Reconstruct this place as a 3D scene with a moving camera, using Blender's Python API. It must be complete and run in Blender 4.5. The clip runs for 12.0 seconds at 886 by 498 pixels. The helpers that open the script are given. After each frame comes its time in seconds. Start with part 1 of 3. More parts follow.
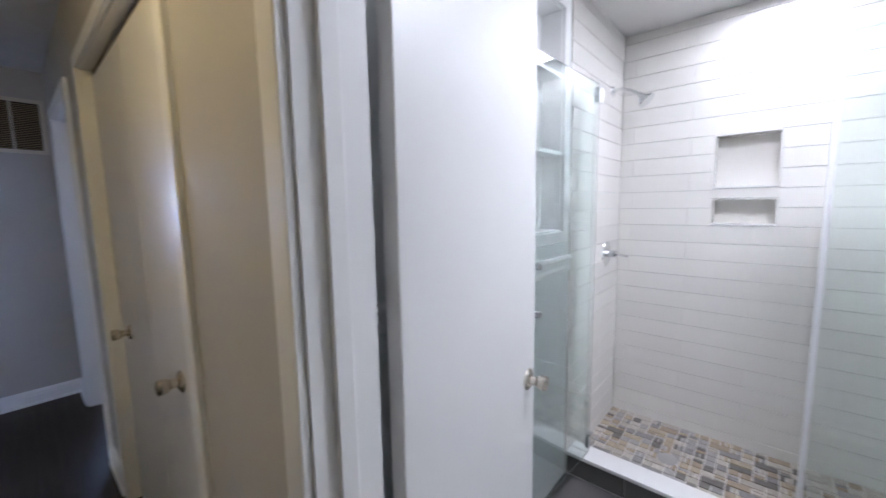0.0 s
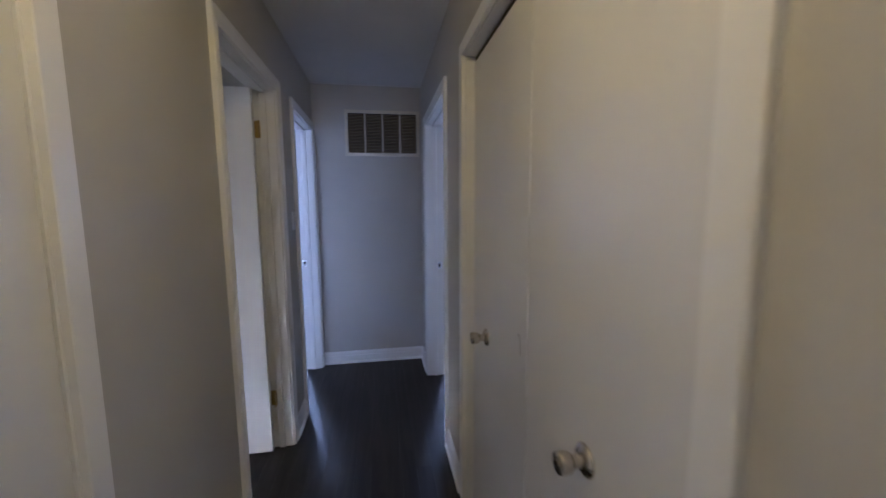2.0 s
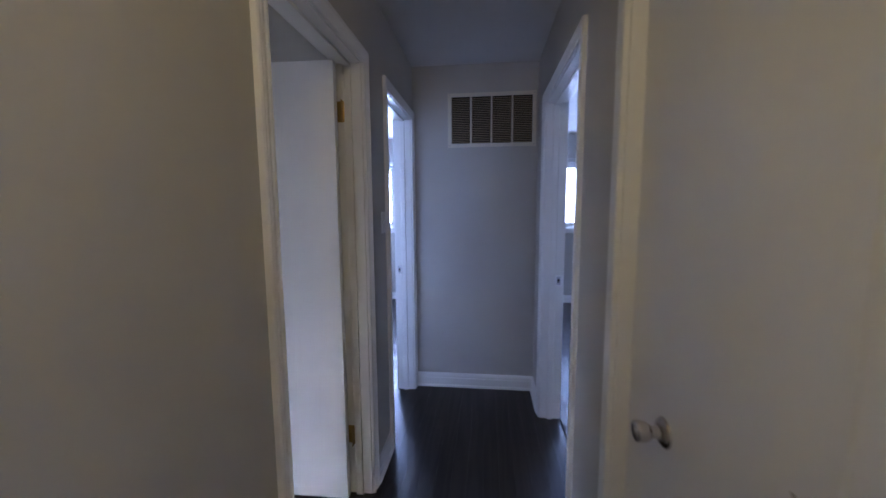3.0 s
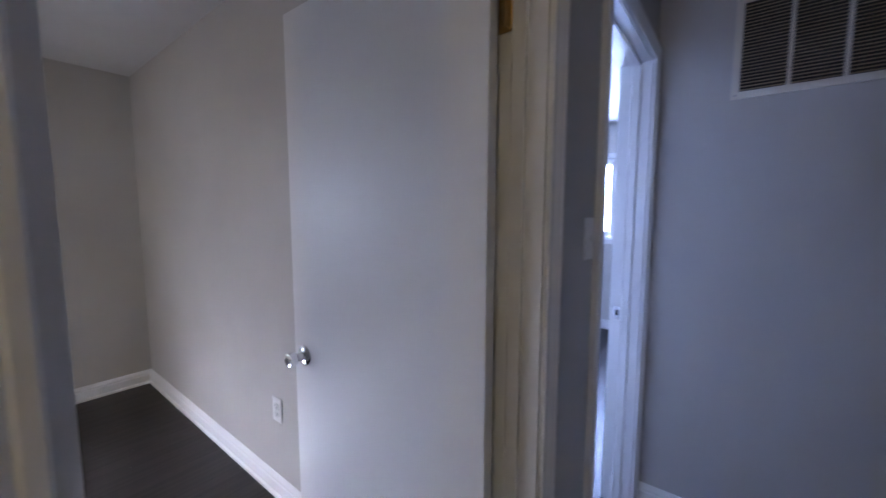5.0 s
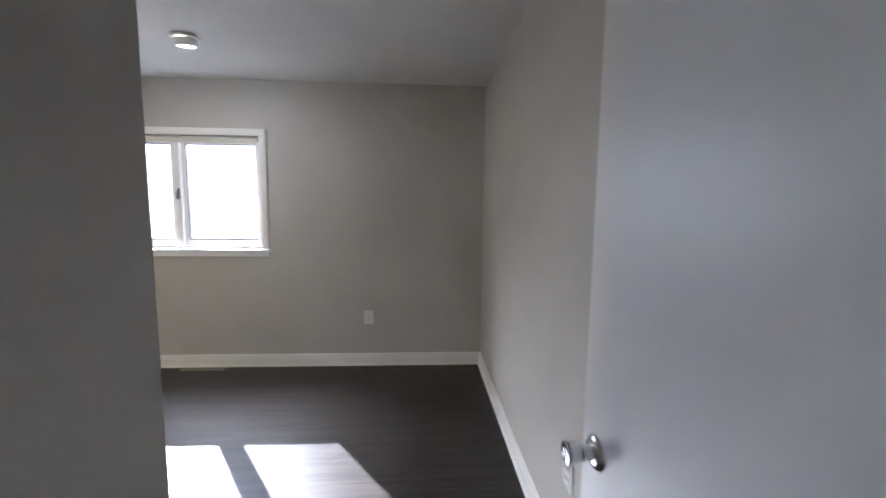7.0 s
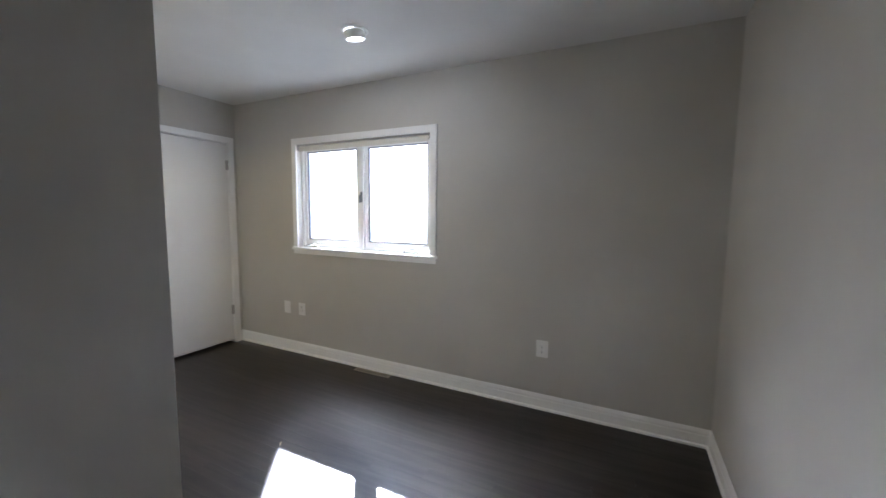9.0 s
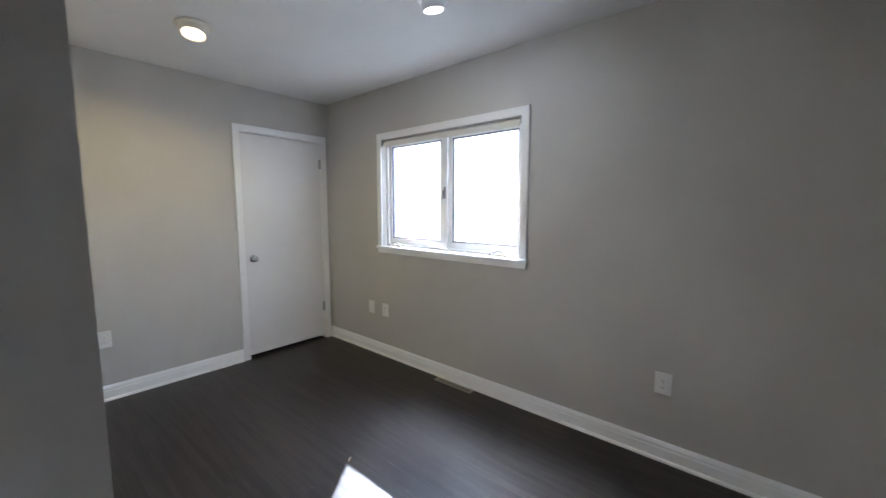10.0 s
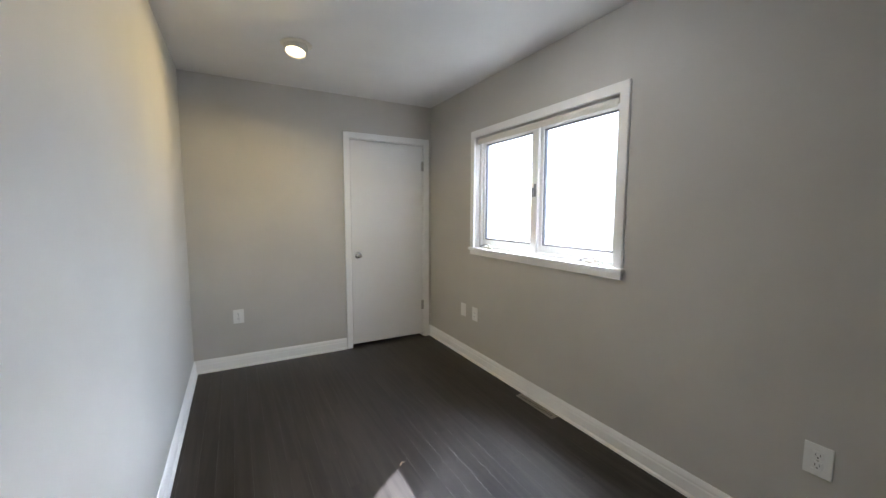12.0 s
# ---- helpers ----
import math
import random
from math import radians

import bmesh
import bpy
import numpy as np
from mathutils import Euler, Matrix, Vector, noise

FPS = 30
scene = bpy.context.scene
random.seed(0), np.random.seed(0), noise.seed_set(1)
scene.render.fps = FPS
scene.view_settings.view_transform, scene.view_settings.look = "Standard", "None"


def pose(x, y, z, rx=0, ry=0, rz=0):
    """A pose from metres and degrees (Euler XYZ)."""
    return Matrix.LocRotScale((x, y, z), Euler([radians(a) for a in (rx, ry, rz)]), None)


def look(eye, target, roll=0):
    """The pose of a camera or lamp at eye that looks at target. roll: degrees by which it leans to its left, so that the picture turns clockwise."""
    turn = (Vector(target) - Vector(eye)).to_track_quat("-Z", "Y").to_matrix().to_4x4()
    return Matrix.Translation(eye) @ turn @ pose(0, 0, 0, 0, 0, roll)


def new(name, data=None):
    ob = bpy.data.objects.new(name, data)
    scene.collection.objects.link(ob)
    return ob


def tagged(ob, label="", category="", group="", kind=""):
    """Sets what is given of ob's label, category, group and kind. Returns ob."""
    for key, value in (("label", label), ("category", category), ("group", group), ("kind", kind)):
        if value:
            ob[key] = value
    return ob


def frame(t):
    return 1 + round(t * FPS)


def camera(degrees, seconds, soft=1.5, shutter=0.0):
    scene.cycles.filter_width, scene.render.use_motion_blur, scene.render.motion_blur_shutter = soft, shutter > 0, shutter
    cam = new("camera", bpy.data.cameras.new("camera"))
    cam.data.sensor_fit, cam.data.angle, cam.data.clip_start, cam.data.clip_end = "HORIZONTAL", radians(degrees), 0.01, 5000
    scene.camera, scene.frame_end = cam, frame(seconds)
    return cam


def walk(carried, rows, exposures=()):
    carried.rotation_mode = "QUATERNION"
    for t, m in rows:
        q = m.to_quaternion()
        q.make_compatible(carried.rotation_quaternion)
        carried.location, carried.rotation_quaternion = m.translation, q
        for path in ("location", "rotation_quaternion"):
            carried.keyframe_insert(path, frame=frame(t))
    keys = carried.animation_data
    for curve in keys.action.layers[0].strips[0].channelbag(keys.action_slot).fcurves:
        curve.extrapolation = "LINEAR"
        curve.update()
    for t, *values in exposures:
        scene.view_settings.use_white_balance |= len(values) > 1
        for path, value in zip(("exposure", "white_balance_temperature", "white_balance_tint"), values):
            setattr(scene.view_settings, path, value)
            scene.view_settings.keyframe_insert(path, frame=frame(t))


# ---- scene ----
cam = camera(99.2, 12.0, soft=1.5, shutter=0.4)
PATH = [
    (0, (0.34, -0.05, 1.431), (1.837, 1.256, 1.2), -1.0),
    (0.5, (0.306, 0.036, 1.429), (1.525, 1.605, 1.199), -0.5),
    (1, (0.255, 0.187, 1.433), (1.187, 1.941, 1.2), -0.2),
    (1.5, (0.226, 0.385, 1.437), (0.877, 2.262, 1.205), -0.2),
    (2, (0.238, 0.636, 1.429), (0.559, 2.596, 1.196), -0.4),
    (2.5, (0.24, 0.904, 1.422), (0.251, 2.892, 1.198), -0.3),
    (2.7, (0.241, 1.016, 1.413), (0.147, 3.002, 1.191), -0.3),
    (4.3, (0.174, 1.867, 1.411), (-0.625, 3.69, 1.223), -0.6),
    (4.5, (0.139, 1.936, 1.404), (-0.786, 3.7, 1.222), -0.5),
    (5, (0.015, 2.108, 1.407), (-1.215, 3.672, 1.212), 0.1),
    (5.5, (-0.127, 2.223, 1.404), (-1.624, 3.535, 1.207), 0.4),
    (6, (-0.233, 2.307, 1.401), (-1.979, 3.261, 1.197), 0.6),
    (6.5, (-0.315, 2.39, 1.41), (-2.235, 2.909, 1.202), 0.6),
    (7, (-0.45, 2.456, 1.387), (-2.436, 2.564, 1.184), 0.6),
    (8.8, (-1.077, 2.473, 1.39), (-2.937, 1.681, 1.188), 0.5),
    (9, (-1.143, 2.474, 1.38), (-2.962, 1.587, 1.184), 0.6),
    (9.5, (-1.309, 2.385, 1.378), (-2.974, 1.295, 1.175), 0.4),
    (10, (-1.482, 2.345, 1.38), (-2.987, 1.059, 1.169), 0.1),
    (10.5, (-1.615, 2.331, 1.364), (-2.948, 0.875, 1.16), -0.1),
    (11, (-1.726, 2.376, 1.356), (-2.9, 0.779, 1.159), -0.2),
    (11.5, (-1.815, 2.428, 1.347), (-2.865, 0.736, 1.156), -0.1),
    (12, (-1.901, 2.463, 1.341), (-2.861, 0.718, 1.152), 0.2),
]
walk(cam, [(t, look(eye, target, roll)) for t, eye, target, roll in PATH],
     exposures=((0.0, 3.7, 5550, 17), (1.0, 3.7, 5500, 19), (2.5, 3.65, 5200, 20), (4.5, 3.5, 5150, 24),
                (6.5, 3.45, 5400, 17), (7.0, 3.4, 5450, 15), (9.0, 3.25, 5350, 13), (10.5, 3.25, 5200, 12), (12.0, 3.27, 5600, 11)))

# ---- world, sun, lamps, exposure ----
SUN_DIR = Vector((1.14, 0.88, -1.05)).normalized()      # the way the sunlight travels
sun_el = math.asin(-SUN_DIR.z)
sun_az = math.atan2(-SUN_DIR.x, -SUN_DIR.y)
world = bpy.data.worlds.new("sky_world")
scene.world = world
world.use_nodes = True
_nt = world.node_tree
_sky = _nt.nodes.new("ShaderNodeTexSky")
_sky.sky_type, _sky.sun_disc = "NISHITA", False
_sky.sun_elevation, _sky.sun_rotation = sun_el, sun_az
_nt.links.new(_sky.outputs["Color"], _nt.nodes["Background"].inputs["Color"])
_nt.nodes["Background"].inputs["Strength"].default_value = 0.05

sun_data = bpy.data.lights.new("sun", "SUN")
sun_data.energy, sun_data.angle, sun_data.color = 4.3, radians(0.5), (1.0, 0.97, 0.93)
sun = new("sun", sun_data)
sun.rotation_mode = "QUATERNION"
sun.rotation_quaternion = SUN_DIR.to_track_quat("-Z", "Y")


def area_lamp(name, m, sx, sy, watts, color, shape="RECTANGLE", spread=180):
    d = bpy.data.lights.new(name, "AREA")
    d.shape, d.size, d.size_y, d.energy, d.color = shape, sx, sy, watts, color
    d.spread = radians(spread)
    o = new(name, d)
    o.matrix_world = m
    return o


area_lamp("skylight_window_west", pose(-4.30, 0.385, 1.85, 55, 0, -90), 1.60, 1.30, 2.3, (0.70, 0.84, 1.0), spread=105)
area_lamp("skylight_window_northwest", pose(-1.15, 6.99, 1.56, 90, 0, 180), 1.36, 0.92, 12, (0.58, 0.70, 1.0))
area_lamp("skylight_window_northeast", pose(2.0, 6.99, 1.56, 90, 0, 180), 1.36, 0.92, 4.5, (0.58, 0.70, 1.0))

# ---- materials ----


def material(name, rough=0.5, metal=0.0):
    mat = bpy.data.materials.new(name)
    mat.use_nodes = True
    b = mat.node_tree.nodes["Principled BSDF"]
    b.inputs["Roughness"].default_value, b.inputs["Metallic"].default_value = rough, metal
    return mat, mat.node_tree, b


def node(nt, kind, **values):
    n = nt.nodes.new(kind)
    for k, v in values.items():
        n.inputs[k].default_value = v
    return n


def position(nt, scale=(1, 1, 1)):
    g = nt.nodes.new("ShaderNodeNewGeometry")
    mp = nt.nodes.new("ShaderNodeMapping")
    mp.inputs["Scale"].default_value = scale
    nt.links.new(g.outputs["Position"], mp.inputs["Vector"])
    return mp.outputs["Vector"]


def painted(name, color, rough, grain=220.0, bump=0.05, blotch=0.05):
    """Rolled paint: a fine stipple in relief, and faint larger unevenness of tone and sheen."""
    mat, nt, b = material(name, rough)
    pos = position(nt)
    n1 = node(nt, "ShaderNodeTexNoise", Scale=grain, Detail=2.0)
    n2 = node(nt, "ShaderNodeTexNoise", Scale=1.7, Detail=4.0)
    for n in (n1, n2):
        nt.links.new(pos, n.inputs["Vector"])
    ramp = nt.nodes.new("ShaderNodeValToRGB")
    ramp.color_ramp.elements[0].position, ramp.color_ramp.elements[1].position = 0.3, 0.7
    ramp.color_ramp.elements[0].color = (*[c * (1 - blotch) for c in color], 1)
    ramp.color_ramp.elements[1].color = (*[min(1, c * (1 + blotch)) for c in color], 1)
    nt.links.new(n2.outputs["Fac"], ramp.inputs["Fac"])
    nt.links.new(ramp.outputs["Color"], b.inputs["Base Color"])
    mr = node(nt, "ShaderNodeMapRange")
    mr.inputs["To Min"].default_value, mr.inputs["To Max"].default_value = rough - 0.06, rough + 0.08
    nt.links.new(n2.outputs["Fac"], mr.inputs["Value"])
    nt.links.new(mr.outputs["Result"], b.inputs["Roughness"])
    bp = node(nt, "ShaderNodeBump", Strength=bump, Distance=0.002)
    nt.links.new(n1.outputs["Fac"], bp.inputs["Height"])
    nt.links.new(bp.outputs["Normal"], b.inputs["Normal"])
    return mat


def metal(name, color, rough):
    mat, nt, b = material(name, rough, 1.0)
    n = node(nt, "ShaderNodeTexNoise", Scale=60.0, Detail=3.0)
    nt.links.new(position(nt), n.inputs["Vector"])
    mr = node(nt, "ShaderNodeMapRange")
    mr.inputs["To Min"].default_value, mr.inputs["To Max"].default_value = max(0.03, rough - 0.08), rough + 0.1
    nt.links.new(n.outputs["Fac"], mr.inputs["Value"])
    nt.links.new(mr.outputs["Result"], b.inputs["Roughness"])
    b.inputs["Base Color"].default_value = (*color, 1)
    return mat


def plain(name, color, rough=0.5, metallic=0.0):
    mat, nt, b = material(name, rough, metallic)
    b.inputs["Base Color"].default_value = (*color, 1)
    return mat


def glowing(name, color, strength):
    mat, nt, b = material(name, 0.4)
    b.inputs["Base Color"].default_value = (0.8, 0.8, 0.8, 1)
    b.inputs["Emission Color"].default_value = (*color, 1)
    b.inputs["Emission Strength"].default_value = strength
    return mat


def clear_glass(name, tint):
    mat, nt, b = material(name, 0.0)
    b.inputs["Base Color"].default_value = (*tint, 1)
    b.inputs["Transmission Weight"].default_value = 1.0
    b.inputs["IOR"].default_value = 1.5
    return mat


def stained_oak(name):
    """Dark-stained oak: long figured grain along the plank, each plank a little different."""
    mat, nt, b = material(name, 0.28)
    b.inputs["Specular IOR Level"].default_value = 0.31
    info = nt.nodes.new("ShaderNodeObjectInfo")
    geo = nt.nodes.new("ShaderNodeNewGeometry")
    ofs = nt.nodes.new("ShaderNodeVectorMath")
    ofs.operation = "SCALE"
    ofs.inputs[0].default_value = (7.0, 31.0, 3.0)
    nt.links.new(info.outputs["Random"], ofs.inputs["Scale"])
    add = nt.nodes.new("ShaderNodeVectorMath")
    nt.links.new(geo.outputs["Position"], add.inputs[0])
    nt.links.new(ofs.outputs["Vector"], add.inputs[1])
    mp = nt.nodes.new("ShaderNodeMapping")
    mp.inputs["Scale"].default_value = (1.0, 0.06, 1.0)
    nt.links.new(add.outputs["Vector"], mp.inputs["Vector"])
    figure = node(nt, "ShaderNodeTexNoise", Scale=10.0, Detail=2.0, Distortion=0.5)
    nt.links.new(mp.outputs["Vector"], figure.inputs["Vector"])
    rings = nt.nodes.new("ShaderNodeMath")
    rings.operation = "MULTIPLY"
    rings.inputs[1].default_value = 9.0
    nt.links.new(figure.outputs["Fac"], rings.inputs[0])
    saw = nt.nodes.new("ShaderNodeMath")
    saw.operation = "PINGPONG"
    saw.inputs[1].default_value = 1.0
    nt.links.new(rings.outputs[0], saw.inputs[0])
    mp2 = nt.nodes.new("ShaderNodeMapping")
    mp2.inputs["Scale"].default_value = (1.0, 0.03, 1.0)
    nt.links.new(add.outputs["Vector"], mp2.inputs["Vector"])
    pores = node(nt, "ShaderNodeTexNoise", Scale=320.0, Detail=2.0)
    nt.links.new(mp2.outputs["Vector"], pores.inputs["Vector"])
    mix = nt.nodes.new("ShaderNodeMath")
    mix.operation = "MULTIPLY_ADD"
    mix.inputs[1].default_value = 0.42
    nt.links.new(saw.outputs[0], mix.inputs[0])
    half = nt.nodes.new("ShaderNodeMath")
    half.operation = "MULTIPLY"
    half.inputs[1].default_value = 0.5
    nt.links.new(pores.outputs["Fac"], half.inputs[0])
    nt.links.new(half.outputs[0], mix.inputs[2])
    ramp = nt.nodes.new("ShaderNodeValToRGB")
    e = ramp.color_ramp.elements
    e[0].position, e[0].color = 0.15, (0.0105, 0.0085, 0.0072, 1)
    e[1].position, e[1].color = 0.75, (0.034, 0.0275, 0.0235, 1)
    nt.links.new(mix.outputs[0], ramp.inputs["Fac"])
    tone = nt.nodes.new("ShaderNodeHueSaturation")
    mr = node(nt, "ShaderNodeMapRange")
    mr.inputs["To Min"].default_value, mr.inputs["To Max"].default_value = 0.90, 1.12
    nt.links.new(info.outputs["Random"], mr.inputs["Value"])
    nt.links.new(mr.outputs["Result"], tone.inputs["Value"])
    nt.links.new(ramp.outputs["Color"], tone.inputs["Color"])
    nt.links.new(tone.outputs["Color"], b.inputs["Base Color"])
    worn = node(nt, "ShaderNodeTexNoise", Scale=2.3, Detail=5.0)
    nt.links.new(geo.outputs["Position"], worn.inputs["Vector"])
    rr = node(nt, "ShaderNodeMapRange")
    rr.inputs["To Min"].default_value, rr.inputs["To Max"].default_value = 0.275, 0.365
    nt.links.new(worn.outputs["Fac"], rr.inputs["Value"])
    nt.links.new(rr.outputs["Result"], b.inputs["Roughness"])
    bp = node(nt, "ShaderNodeBump", Strength=0.05, Distance=0.001)
    nt.links.new(mix.outputs[0], bp.inputs["Height"])
    nt.links.new(bp.outputs["Normal"], b.inputs["Normal"])
    return mat


def glazed_tile(name, color, rough, spread):
    mat, nt, b = material(name, rough)
    info = nt.nodes.new("ShaderNodeObjectInfo")
    hs = nt.nodes.new("ShaderNodeHueSaturation")
    hs.inputs["Color"].default_value = (*color, 1)
    mr = node(nt, "ShaderNodeMapRange")
    mr.inputs["To Min"].default_value, mr.inputs["To Max"].default_value = 1 - spread, 1 + spread
    nt.links.new(info.outputs["Random"], mr.inputs["Value"])
    nt.links.new(mr.outputs["Result"], hs.inputs["Value"])
    nt.links.new(hs.outputs["Color"], b.inputs["Base Color"])
    n = node(nt, "ShaderNodeTexNoise", Scale=9.0, Detail=2.0)
    nt.links.new(position(nt), n.inputs["Vector"])
    bp = node(nt, "ShaderNodeBump", Strength=0.06, Distance=0.004)
    nt.links.new(n.outputs["Fac"], bp.inputs["Height"])
    nt.links.new(bp.outputs["Normal"], b.inputs["Normal"])
    return mat


def mosaic_stone(name):
    mat, nt, b = material(name, 0.55)
    info = nt.nodes.new("ShaderNodeObjectInfo")
    ramp = nt.nodes.new("ShaderNodeValToRGB")
    ramp.color_ramp.interpolation = "CONSTANT"
    tones = ((0.0, (0.42, 0.38, 0.33)), (0.2, (0.35, 0.28, 0.20)), (0.34, (0.25, 0.24, 0.23)), (0.46, (0.50, 0.46, 0.41)),
             (0.62, (0.36, 0.34, 0.33)), (0.76, (0.42, 0.35, 0.25)), (0.88, (0.15, 0.135, 0.12)))
    for i, (p, c) in enumerate(tones):
        el = ramp.color_ramp.elements[i] if i < 2 else ramp.color_ramp.elements.new(p)
        el.position, el.color = p, (*c, 1)
    nt.links.new(info.outputs["Random"], ramp.inputs["Fac"])
    n = node(nt, "ShaderNodeTexNoise", Scale=45.0, Detail=4.0)
    nt.links.new(position(nt), n.inputs["Vector"])
    mx = nt.nodes.new("ShaderNodeMixRGB")
    mx.blend_type = "OVERLAY"
    mx.inputs["Fac"].default_value = 0.35
    nt.links.new(ramp.outputs["Color"], mx.inputs["Color1"])
    nt.links.new(n.outputs["Fac"], mx.inputs["Color2"])
    nt.links.new(mx.outputs["Color"], b.inputs["Base Color"])
    return mat


WALL = painted("greige_wall_paint", (0.52, 0.505, 0.47), 0.62)
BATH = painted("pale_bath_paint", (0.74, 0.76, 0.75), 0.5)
CEIL = painted("ceiling_paint", (0.72, 0.71, 0.69), 0.75)
TRIM = painted("white_trim_enamel", (0.85, 0.85, 0.84), 0.36, grain=90, bump=0.03, blotch=0.02)
DOOR = painted("white_door_enamel", (0.76, 0.757, 0.745), 0.40, grain=130, bump=0.05, blotch=0.025)
OAK = stained_oak("dark_stained_oak")
NICKEL = metal("satin_nickel", (0.62, 0.57, 0.50), 0.24)
CHROME = metal("polished_chrome", (0.78, 0.79, 0.80), 0.10)
BRASS = metal("aged_brass", (0.46, 0.33, 0.13), 0.36)
STEEL = metal("dull_steel", (0.45, 0.44, 0.43), 0.38)
PLASTIC = plain("white_plastic", (0.80, 0.80, 0.78), 0.35)
# near-black colour that stands for the shade inside holes and slots
DARK = plain("hole_shade", (0.02, 0.02, 0.02), 0.7)
# near-black fill under the floor; also paints the shade of the closet door gap
SHADOW = plain("dark_gap_fill", (0.06, 0.055, 0.05), 0.9)
CREAM = painted("cream_enamel", (0.70, 0.665, 0.57), 0.42, grain=90, bump=0.02, blotch=0.02)
SLAT = painted("brown_grille_enamel", (0.40, 0.32, 0.20), 0.5, grain=90, bump=0.02, blotch=0.05)
BEAD = plain("grey_weatherstrip", (0.16, 0.16, 0.17), 0.5)
SHADE = painted("shade_fabric", (0.66, 0.63, 0.56), 0.8, grain=500, bump=0.1, blotch=0.02)
GLASS = clear_glass("window_glass", (1, 1, 1))
SHOWER_GLASS = clear_glass("greenish_shower_glass", (0.915, 0.975, 0.962))
TILE = glazed_tile("white_glazed_tile", (0.78, 0.755, 0.715), 0.22, 0.02)
VINYL = clear_glass("clear_vinyl", (0.93, 0.93, 0.96))
VINYL.node_tree.nodes["Principled BSDF"].inputs["Roughness"].default_value = 0.35
VINYL.node_tree.nodes["Principled BSDF"].inputs["Transmission Weight"].default_value = 0.6
GROUT = plain("pale_grout", (0.72, 0.69, 0.65), 0.85)
MOSAIC = mosaic_stone("mixed_stone_mosaic")
DARK_TILE = glazed_tile("dark_slate_tile", (0.11, 0.105, 0.10), 0.4, 0.2)
MARBLE = painted("white_sill_stone", (0.80, 0.79, 0.78), 0.25, grain=30, bump=0.01, blotch=0.03)
EARTH = painted("pale_ground", (0.19, 0.185, 0.165), 0.9, grain=12, bump=0.3, blotch=0.2)
LAMP_COOL = glowing("lamp_lens_cool", (1.0, 0.97, 0.92), 2.6)
LAMP_WARM = glowing("lamp_lens_warm", (1.0, 0.74, 0.40), 0.8)
PANEL_LIT = glowing("lit_panel", (1.0, 0.99, 0.98), 1.2)

# ---- mesh helpers ----


def mesh_of(name, bm, mat, smooth=False):
    bmesh.ops.recalc_face_normals(bm, faces=bm.faces)
    me = bpy.data.meshes.new(name)
    bm.to_mesh(me)
    bm.free()
    me.materials.append(mat)
    if smooth:
        for p in me.polygons:
            p.use_smooth = True
        me.set_sharp_from_angle(angle=radians(40))
    return me


def part(name, bm, mat, parent, label="", m=None, smooth=False):
    o = new(name, mesh_of(name, bm, mat, smooth))
    o.parent = parent
    if m is not None:
        o.matrix_basis = m
    return tagged(o, label=label)


def thing(name, m, label, category, group="", kind=""):
    o = new(name)
    o.empty_display_size = 0.05
    o.matrix_basis = m
    return tagged(o, label, category, group, kind)


def box(bm, x0, y0, z0, x1, y1, z1):
    """A box added to bm; returns its vertices."""
    vs = [bm.verts.new(p) for p in ((x0, y0, z0), (x1, y0, z0), (x1, y1, z0), (x0, y1, z0), (x0, y0, z1), (x1, y0, z1), (x1, y1, z1), (x0, y1, z1))]
    for f in ((0, 3, 2, 1), (4, 5, 6, 7), (0, 1, 5, 4), (1, 2, 6, 5), (2, 3, 7, 6), (3, 0, 4, 7)):
        bm.faces.new([vs[i] for i in f])
    return vs


def boxed(x0, y0, z0, x1, y1, z1, bevel=0.0, seg=2):
    bm = bmesh.new()
    box(bm, x0, y0, z0, x1, y1, z1)
    if bevel:
        bmesh.ops.bevel(bm, geom=bm.edges[:], offset=bevel, segments=seg, affect="EDGES", profile=0.6)
    return bm


def lathe(profile, steps=28, bm=None, m=None):
    """A body of revolution about local z from (radius, height) pairs."""
    bm = bm or bmesh.new()
    m = m or Matrix()
    rings = []
    for r, h in profile:
        if r < 1e-6:
            rings.append([bm.verts.new(m @ Vector((0, 0, h)))])
        else:
            rings.append([bm.verts.new(m @ Vector((r * math.cos(2 * math.pi * i / steps), r * math.sin(2 * math.pi * i / steps), h))) for i in range(steps)])
    for a, b in zip(rings, rings[1:]):
        for i in range(steps):
            j = (i + 1) % steps
            quad = []
            for v in (a[i % len(a)], a[j % len(a)], b[j % len(b)], b[i % len(b)]):
                if v not in quad:
                    quad.append(v)
            if len(quad) > 2:
                bm.faces.new(quad)
    return bm


def sweep(path, profile, normal, bm=None, flip=False):
    """A moulding: profile (along normal, sideways) swept with mitres along path, which lies square to normal."""
    bm = bm or bmesh.new()
    n = Vector(normal)
    pts = [Vector(p) for p in path]
    side = []
    for a, b in zip(pts, pts[1:]):
        w = n.cross((b - a).normalized())
        side.append(-w if flip else w)
    loops = []
    for i, p in enumerate(pts):
        w1, w2 = side[max(0, i - 1)], side[min(i, len(side) - 1)]
        w = (w1 + w2) / (1 + w1.dot(w2))
        loops.append([bm.verts.new(p + n * u + w * v) for u, v in profile])
    k = len(profile)
    for a, b in zip(loops, loops[1:]):
        for i in range(k):
            bm.faces.new((a[i], a[(i + 1) % k], b[(i + 1) % k], b[i]))
    bm.faces.new(loops[0])
    bm.faces.new(loops[-1][::-1])
    return bm


